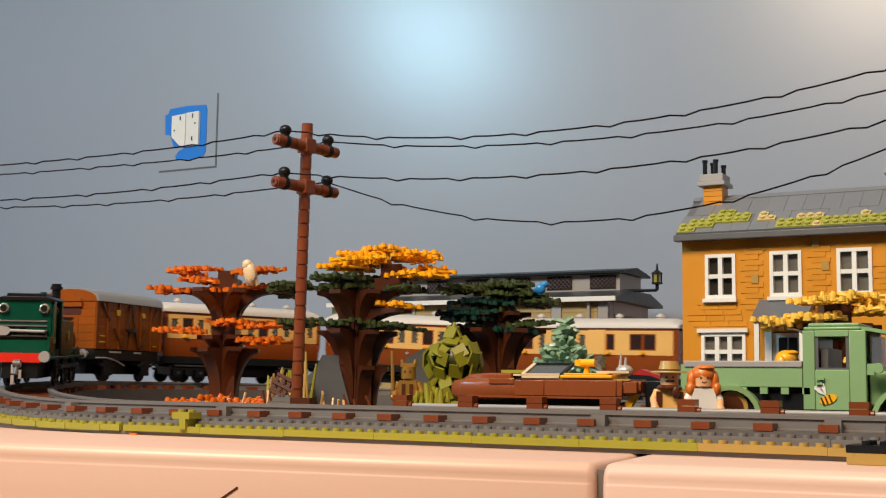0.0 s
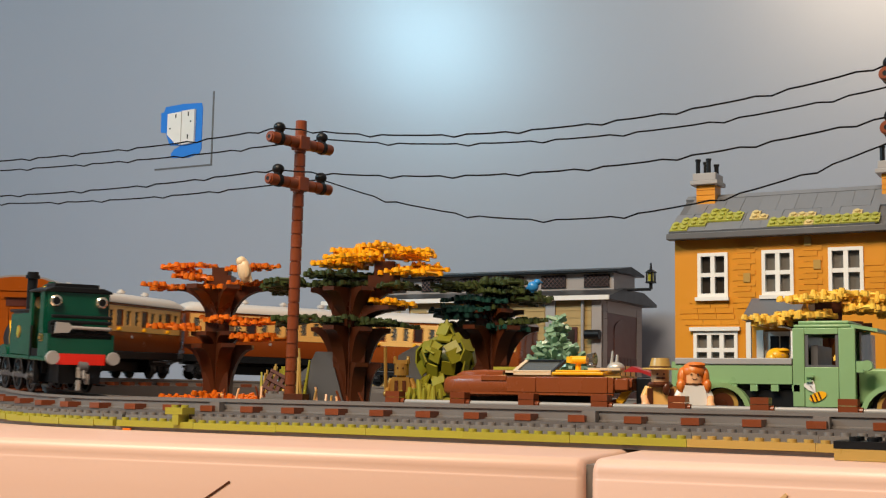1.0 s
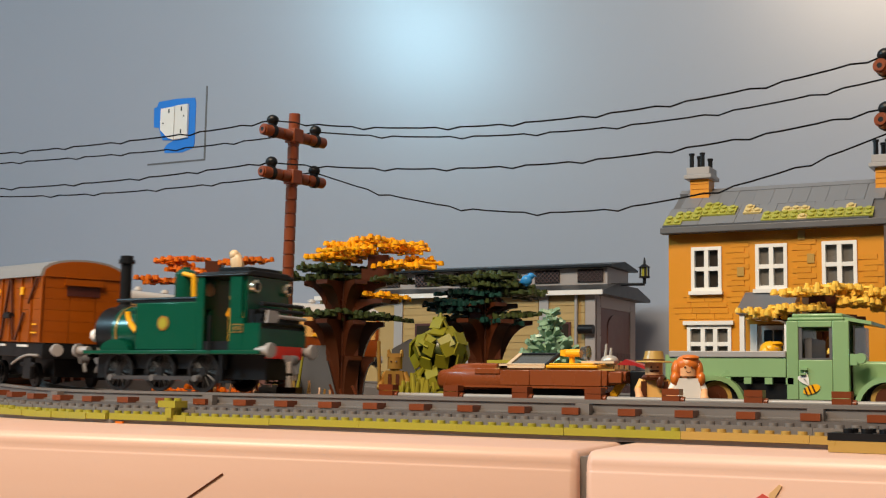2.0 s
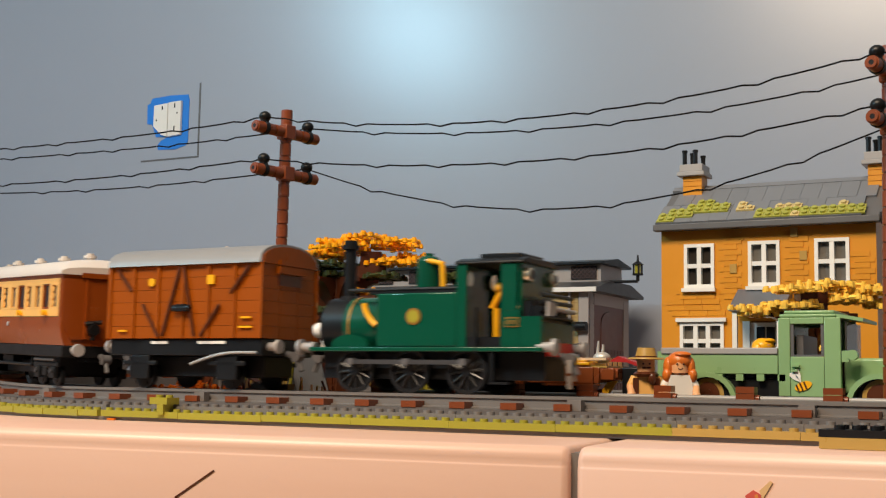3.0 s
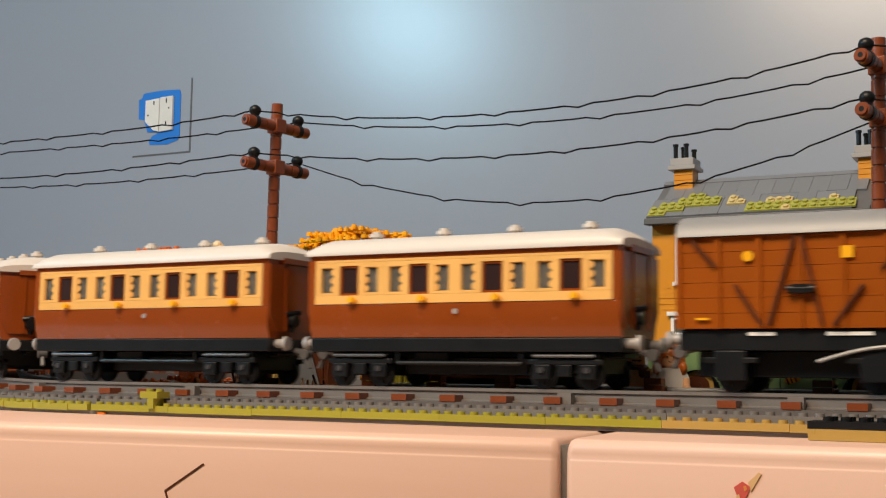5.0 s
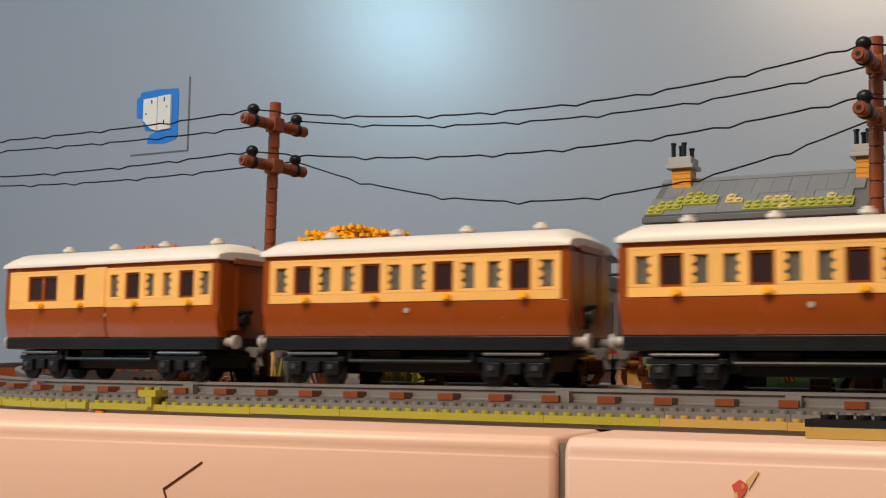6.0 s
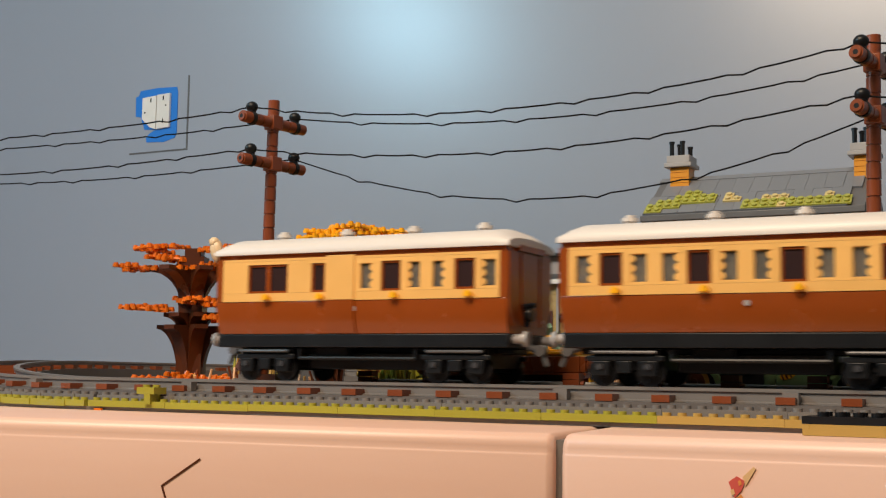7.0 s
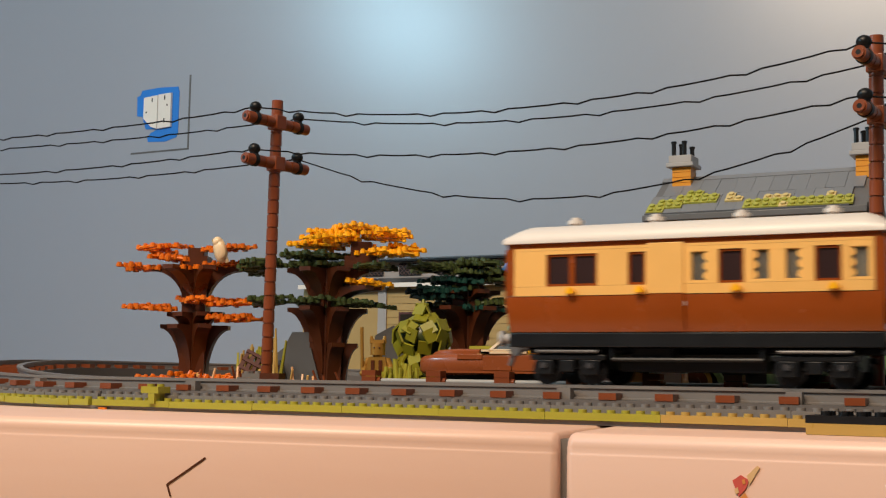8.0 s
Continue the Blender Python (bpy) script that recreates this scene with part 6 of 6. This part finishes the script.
    for k in (-0.0035, -0.0012, 0.0012):
        bm = bmesh.new()
        cx, cz = 0.3610 + k * 0.93, 0.0138 + k * 0.37
        dx, dz = -0.0023 * 0.37, 0.0023 * 0.93
        prism(bm, ((cx - dx - 0.0005, cz - dz), (cx - dx + 0.0005, cz - dz), (cx + dx + 0.0005, cz + dz), (cx + dx - 0.0005, cz + dz)), yb - 0.0006, yb - 0.0004)
        part("stripe", bm, DBROWN, bee)
    for a, l in ((112, 0.0085), (140, 0.0085)):
        ca, sa = math.cos(radians(a)), math.sin(radians(a))
        bm = bmesh.new()
        pts = [(0.3598 + l * u * ca - wv * sa, 0.0158 + l * u * sa + wv * ca) for u, wv in ((0, 0), (0.5, 0.0014), (0.9, 0.0014), (1, 0), (0.9, -0.0014), (0.5, -0.0014))]
        prism(bm, pts, yb - 0.0005, yb - 0.0002)
        part("wing", bm, WHITE, bee)


truck()

# ======== the boat ========


def loft(bm, sections, y, seg=16, square=0.42):
    """A shell through rounded-box sections (x, half width, low, high) along x."""
    rings = []
    for x, w, lo, hi in sections:
        ring = []
        for i in range(seg):
            a = math.tau * (i + 0.5) / seg
            c, d = math.cos(a), math.sin(a)
            ring.append(bm.verts.new((x, y + w * math.copysign(abs(c) ** square, c), (lo + hi) / 2 + (hi - lo) / 2 * math.copysign(abs(d) ** square, d))))
        rings.append(ring)
    for a, b in zip(rings, rings[1:]):
        for i in range(seg):
            bm.faces.new((a[i], a[(i + 1) % seg], b[(i + 1) % seg], b[i])).smooth = True
    bm.faces.new(rings[0])
    bm.faces.new(rings[-1][::-1])


def boat():
    t = thing("toy_boat", "reddish-brown toy motorboat with windscreen and yellow deck", "boat", m=pose(-0.0030, 0, -0.0015))
    y = 0.124
    bm = bmesh.new()
    loft(bm, ((0.1138, 0.0070, 0.0150, 0.0215), (0.1150, 0.0110, 0.0130, 0.0238), (0.1185, 0.0140, 0.0118, 0.0252), (0.1280, 0.0165, 0.0112, 0.0262), (0.1440, 0.0178, 0.0114, 0.0264), (0.1600, 0.0180, 0.0120, 0.0258), (0.2000, 0.0178, 0.0130, 0.0256), (0.2270, 0.0172, 0.0140, 0.0254), (0.2440, 0.0164, 0.0156, 0.0252), (0.2512, 0.0152, 0.0172, 0.0248)), y)
    part("hull", bm, HULL, t)
    bm = bmesh.new()
    loft(bm, ((0.1210, 0.0060, 0.0240, 0.0270), (0.1270, 0.0100, 0.0240, 0.0290), (0.1420, 0.0125, 0.0240, 0.0298), (0.1590, 0.0130, 0.0240, 0.0296)), y + 0.003)
    part("foredeck", bm, HULL, t)
    # support below the hull, black to stand for the shade under it
    bm = bmesh.new()
    prism(bm, ((0.128, 0.0118), (0.160, 0.0124), (0.200, 0.0134), (0.2290, 0.0150), (0.2230, -0.0028), (0.140, -0.0028)), y - 0.0120, y + 0.0120)
    part("keel", bm, BLACK, t)
    for xa, xb, za, zb in ((0.1470, 0.1655, 0.0222, 0.0258), (0.1658, 0.1868, 0.0150, 0.0250), (0.1871, 0.2362, 0.0150, 0.0252), (0.2365, 0.2402, 0.0152, 0.0250), (0.2414, 0.2498, 0.0172, 0.0244)):
        part("strake", boxes((xa, xb, y - 0.0185, y - 0.0150, za, zb)), HULL, t, bevel=0.0004)
    part("rub_strip", boxes((0.1300, 0.2400, y - 0.0184, y - 0.0160, 0.0134, 0.0148)), HULL, t)
    part("deck", boxes((0.1600, 0.2440, y - 0.0150, y + 0.0150, 0.0250, 0.0262)), TAN, t)
    part("dash", boxes((0.1460, 0.1640, y + 0.0020, y + 0.0110, 0.0298, 0.0318)), OLIVE, t)
    # a raked screen across the boat in a cream and black frame
    rake = pose(0.1715, y - 0.0155, 0.0276, 21, 0, 0)
    part("screen_frame", boxes((-0.0028, 0.0, 0.0, 0.0220, -0.0008, 0.0012), (0.0001, 0.0250, 0.0, 0.0016, -0.0008, 0.0012)), PALE, t, m=rake)
    part("screen_edge", boxes((0.0251, 0.0268, 0.0, 0.0220, -0.0008, 0.0014), (0.0001, 0.0250, 0.0204, 0.0220, -0.0008, 0.0014)), BLACK, t, m=rake)
    part("windscreen", boxes((0.0001, 0.0250, 0.0017, 0.0203, -0.0004, 0.0004)), GLASS_BOAT, t, m=rake)
    part("cowl", boxes((0.1640, 0.1965, y - 0.0165, y - 0.0090, 0.0263, 0.0276), (0.1640, 0.1700, y - 0.0165, y + 0.010, 0.0263, 0.0290)), PALE, t)
    part("yellow_deck", boxes((0.1975, 0.2330, y - 0.0170, y + 0.0120, 0.0263, 0.0284), (0.1990, 0.2290, y - 0.0150, y + 0.010, 0.0285, 0.0296)), YELLOW, t, bevel=0.0006)
    part("stern_rail", boxes((0.2200, 0.2420, y - 0.0110, y - 0.0060, 0.0297, 0.0312)), PALE, t)
    part("steering_gear", rods(((0.2090, y, 0.0297), (0.2090, y, 0.0365), 0.0020, None, 10), ((0.2045, y - 0.002, 0.0365), (0.2160, y - 0.002, 0.0365), 0.0026, None, 10), ((0.2045, y - 0.002, 0.0345), (0.2045, y - 0.002, 0.0385), 0.0030, None, 10)), YELLOW, t)
    part("clear_cup", rods(((0.2165, y - 0.002, 0.0365), (0.2215, y - 0.002, 0.0365), 0.0040, 0.0048, 14)), GLASS, t)
    bm = bmesh.new()
    ball(bm, (0.2350, y, 0.0315), 0.0050, 1.2, 1, 0.75)
    rod(bm, (0.2320, y, 0.0330), (0.2328, y, 0.0425), 0.0013, 0.0006, 8)
    rod(bm, (0.2355, y, 0.0330), (0.2360, y, 0.0400), 0.0013, 0.0008, 8)
    part("silver_flask", bm, SILVER, t)
    bm = bmesh.new()
    prism(bm, ((0.2420, 0.0290), (0.2540, 0.0285), (0.2610, 0.0260), (0.2600, 0.0285), (0.2480, 0.0325)), y - 0.006, y + 0.006)
    part("red_stern_cover", bm, plastic("stern_red", (0.35, 0.02, 0.02), 0.3), t)
    part("motor", boxes((0.2514, 0.2640, y - 0.008, y + 0.008, -0.0028, 0.0255)), BLACK, t, bevel=0.001)
    bm = bmesh.new()
    prism(bm, ((0.2330, 0.0030), (0.2400, 0.0030), (0.2500, 0.0180), (0.2455, 0.0190), (0.2380, 0.0085)), y - 0.0120, y - 0.0085)
    part("rudder_arm", bm, YELLOW, t)
    part("tiller", rods(((0.2260, y - 0.010, 0.0070), (0.2400, y - 0.010, 0.0095), 0.0024, None, 10)), RBROWN, t)


PALE = plastic("pale_tan", (0.66, 0.50, 0.33), 0.3)
HULL = plastic("hull_brown", (0.235, 0.058, 0.016), 0.24, vary=0.06)


def boat_glass():
    m, n, l, b = nodes_of("smoked_screen")
    b.inputs["Base Color"].default_value = (0.07, 0.075, 0.07, 1)
    b.inputs["Roughness"].default_value = 0.10
    return m


GLASS_BOAT = boat_glass()
boat()

# ======== dolls and birds ========


def doll(x, y, turn, label, mats, kind):
    """A small plastic figure in one piece. mats: legs, body, skin, hair or hat, trim."""
    bm = bmesh.new()
    box(bm, -0.0078, -0.0004, -0.004, 0.004, 0.0, 0.0120, 0)
    box(bm, 0.0004, 0.0078, -0.004, 0.004, 0.0, 0.0120, 0)
    box(bm, -0.0078, 0.0078, -0.004, 0.004, 0.0121, 0.0145, 0)
    prism(bm, ((-0.0078, 0.0146), (0.0078, 0.0146), (0.0056, 0.0270), (-0.0056, 0.0270)), -0.0038, 0.0038, mat=1)
    for s in (-1, 1):
        rod(bm, (s * 0.0062, 0, 0.0255), (s * 0.0088, -0.001, 0.0200), 0.0024, 0.0022, 10, 1)
        rod(bm, (s * 0.0088, -0.001, 0.0200), (s * 0.0084, -0.0060, 0.0155), 0.0022, 0.0019, 10, 2)
        ball(bm, (s * 0.0084, -0.0068, 0.0150), 0.0025, mat=2)
    rod(bm, (0, 0, 0.0270), (0, 0, 0.0285), 0.0032, None, 14, 2)
    rod(bm, (0, 0, 0.0282), (0, 0, 0.0368), 0.0050, None, 20, 2)
    for s in (-1, 1):
        ball(bm, (s * 0.0018, -0.0049, 0.0335), 0.0006, mat=4, seg=8)
    for k in range(-2, 3) if kind == "hair" else ():
        ball(bm, (k * 0.00055, -0.0049, 0.0303 + 0.00016 * k * k), 0.00034, mat=4, seg=6)
    if kind == "hat":
        rod(bm, (0, 0, 0.0362), (0, 0, 0.0372), 0.0104, 0.0098, 24, 3)
        rod(bm, (0, 0, 0.0372), (0, 0, 0.0432), 0.0063, 0.0048, 20, 3)
        rod(bm, (0, 0, 0.0371), (0, 0, 0.0382), 0.0063, None, 20, 4)
        rod(bm, (0, -0.0004, 0.0256), (0, -0.0004, 0.0272), 0.0066, 0.0072, 16, 4)
        rod(bm, (0, -0.0004, 0.0272), (0, -0.0004, 0.0288), 0.0072, 0.0058, 16, 4)
        ball(bm, (0.0030, -0.0060, 0.0246), 0.0026, 0.9, 0.7, 1.5, 4, 10)
        for k in (-1, 1):
            ball(bm, (k * 0.0012, -0.0049, 0.0312), 0.0009, 1.7, 0.6, 0.7, 4, 8)
        box(bm, -0.0074, -0.0042, -0.0043, 0.0042, 0.0150, 0.0250, 4)
        box(bm, 0.0042, 0.0074, -0.0043, 0.0042, 0.0150, 0.0250, 4)
    elif kind == "hair":
        ball(bm, (0.0004, 0.0016, 0.0352), 0.0071, 1.02, 0.98, 0.86, mat=3)
        ball(bm, (0.0016, -0.0026, 0.0392), 0.0032, 1.5, 0.9, 0.6, mat=3, seg=10)
        for s in (-1, 1):
            ball(bm, (s * 0.0062, 0.0006, 0.0312), 0.0034, 0.8, 1.2, 2.0, mat=3)
            ball(bm, (s * 0.0070, -0.0014, 0.0268), 0.0030, 0.9, 1.1, 1.5, mat=3, seg=10)
        ball(bm, (0, 0.0046, 0.0285), 0.0052, 1.3, 0.7, 1.9, mat=3)
    else:
        for s in (-1, 1):
            rod(bm, (s * 0.0040, 0.0, 0.0368), (s * 0.0046, 0.0, 0.0420), 0.0018, 0.0009, 8, 3)
        box(bm, -0.0046, 0.0046, -0.0040, 0.0040, 0.0366, 0.0392, 3)
        for k in (-1, 1):
            box(bm, k * 0.0026 - 0.0012, k * 0.0026 + 0.0012, -0.0044, -0.0038, 0.0170, 0.0245, 4)
        rod(bm, (-0.0095, -0.004, 0.0150), (-0.0105, -0.004, 0.0480), 0.0012, None, 8, 3)
    # seated: the legs are folded, so that all above them sits lower
    for v in bm.verts if kind != "staff" else ():
        v.co.z = v.co.z * 0.76 if v.co.z <= 0.0145 else v.co.z - 0.0035
    ob = thing("doll", label, "toy figure", bm, mats, m=pose(x, y, -0.0043, 0, 0, turn))
    ob.scale = (1.08, 1.08, 1.0)
    return ob


doll(0.2720, 0.0935, 22, "small plastic figure in tan hat and brown scarf", (TAN, CREAM, SKIN, TAN, DBROWN), "hat")
doll(0.2925, 0.0945, 24, "small plastic figure with long orange hair and white top", (TAN, WHITE, SKIN, plastic("hair_orange", (0.62, 0.16, 0.02)), DBROWN), "hair")
doll(0.0625, 0.1400, 20, "small pearl-gold plastic figure holding a staff", (GOLD, GOLD, GOLD, GOLD, DBROWN), "staff")
YH = doll(0.3165, 0.2050, 60, "small plastic figure with yellow hair behind the truck", (TAN, SKIN, SKIN, YELLOW, DBROWN), "hair")
YH.location.z = 0.008
b_ = thing("tan_block", "tan studded block under the small figure", "block", boxes((0.3045, 0.3285, 0.193, 0.217, -0.0043, 0.0078)), (TAN,))


def bird(x, y, z, turn, label, mat, s, upright):
    bm = bmesh.new()
    if upright:
        ball(bm, (0.0006, 0, 0.0085), 0.0056, 0.9, 0.9, 1.75, 0, 14, Matrix.Rotation(radians(-12), 4, "Y"))
        ball(bm, (-0.0014, -0.001, 0.0146), 0.0040, 0.95, 0.95, 1.0, 0, 14)
        rod(bm, (0.0030, 0, 0.0060), (0.0062, 0, -0.0005), 0.0026, 0.0014, 10, 0)
        for k in (-1, 1):
            ball(bm, (0.002, k * 0.0036, 0.0085), 0.0040, 0.8, 0.45, 1.7, 0, 10, Matrix.Rotation(radians(-14), 4, "Y"))
        ball(bm, (-0.0046, -0.0014, 0.0155), 0.0016, 0.6, 0.8, 1, 1, 8)
    else:
        ball(bm, (0, 0, 0.0065), 0.0055, 1.25, 0.95, 1.15, 0, 14)
        ball(bm, (0.0050, 0, 0.0118), 0.0040, 1.1, 1, 1, 0, 12)
        rod(bm, (0.0080, 0, 0.0122), (0.0115, 0, 0.0116), 0.0014, 0.0003, 8, 0)
        prism(bm, ((-0.0050, 0.0035), (-0.0120, 0.0025), (-0.0122, 0.0042), (-0.0045, 0.0075)), -0.002, 0.002, mat=0)
        rod(bm, (0, 0, 0.0), (0, 0, 0.0025), 0.0024, None, 8, 0)
    ob = thing("toy_bird", label, "toy bird", bm, (mat, TAN), m=pose(x, y, z, 0, 0, turn))
    ob.scale = (s, s, s)


bird(-0.0775, 0.1330, 0.0950, 25, "cream plastic owl perched on orange leaves", plastic("owl_cream", (0.78, 0.58, 0.36), 0.35), 1.05, True)
bird(0.1100, 0.262, 0.0920, 25, "bright blue plastic bird perched on green leaves", BLUE, 0.68, False)


# ======== what moves ========
def motions():
    for ob, mid, reach, pivot in VEHICLES:
        rows = []
        for i in range(81):
            t = i / 10
            s = along(t) + mid - pivot
            a, b = (Vector((*track(q)[:2], lift(q))) for q in (s - reach, s + reach))
            d = b - a
            c = (a + b) / 2 + d.normalized() * pivot
            turn = math.degrees(math.atan2(d.y, d.x))
            climb = math.degrees(math.asin(d.z / d.length))
            rows.append((t, pose(c.x, c.y, RAIL + c.z, 0, 0, turn) @ pose(0, 0, 0, 0, -climb, 0)))
        walk(ob, rows)
    def turned(t, r):
        return (along(t) - along(0)) / r
    for ob, x, r in WHEELS:
        step = 0.05 if r > 0.01 else 1 / 30
        n = round(8 / step)
        walk(ob, [(i * step, pose(x, 0, r) @ Matrix.Rotation(turned(i * step, r) + CRANK_START, 4, "Y")) for i in range(n + 1)])
    for ob in RODS:
        rows = []
        for i in range(241):
            a = turned(i / 30, 0.0132) + CRANK_START
            rows.append((i / 30, pose(CRANK * math.sin(a), 0, CRANK * math.cos(a))))
        walk(ob, rows)


motions()
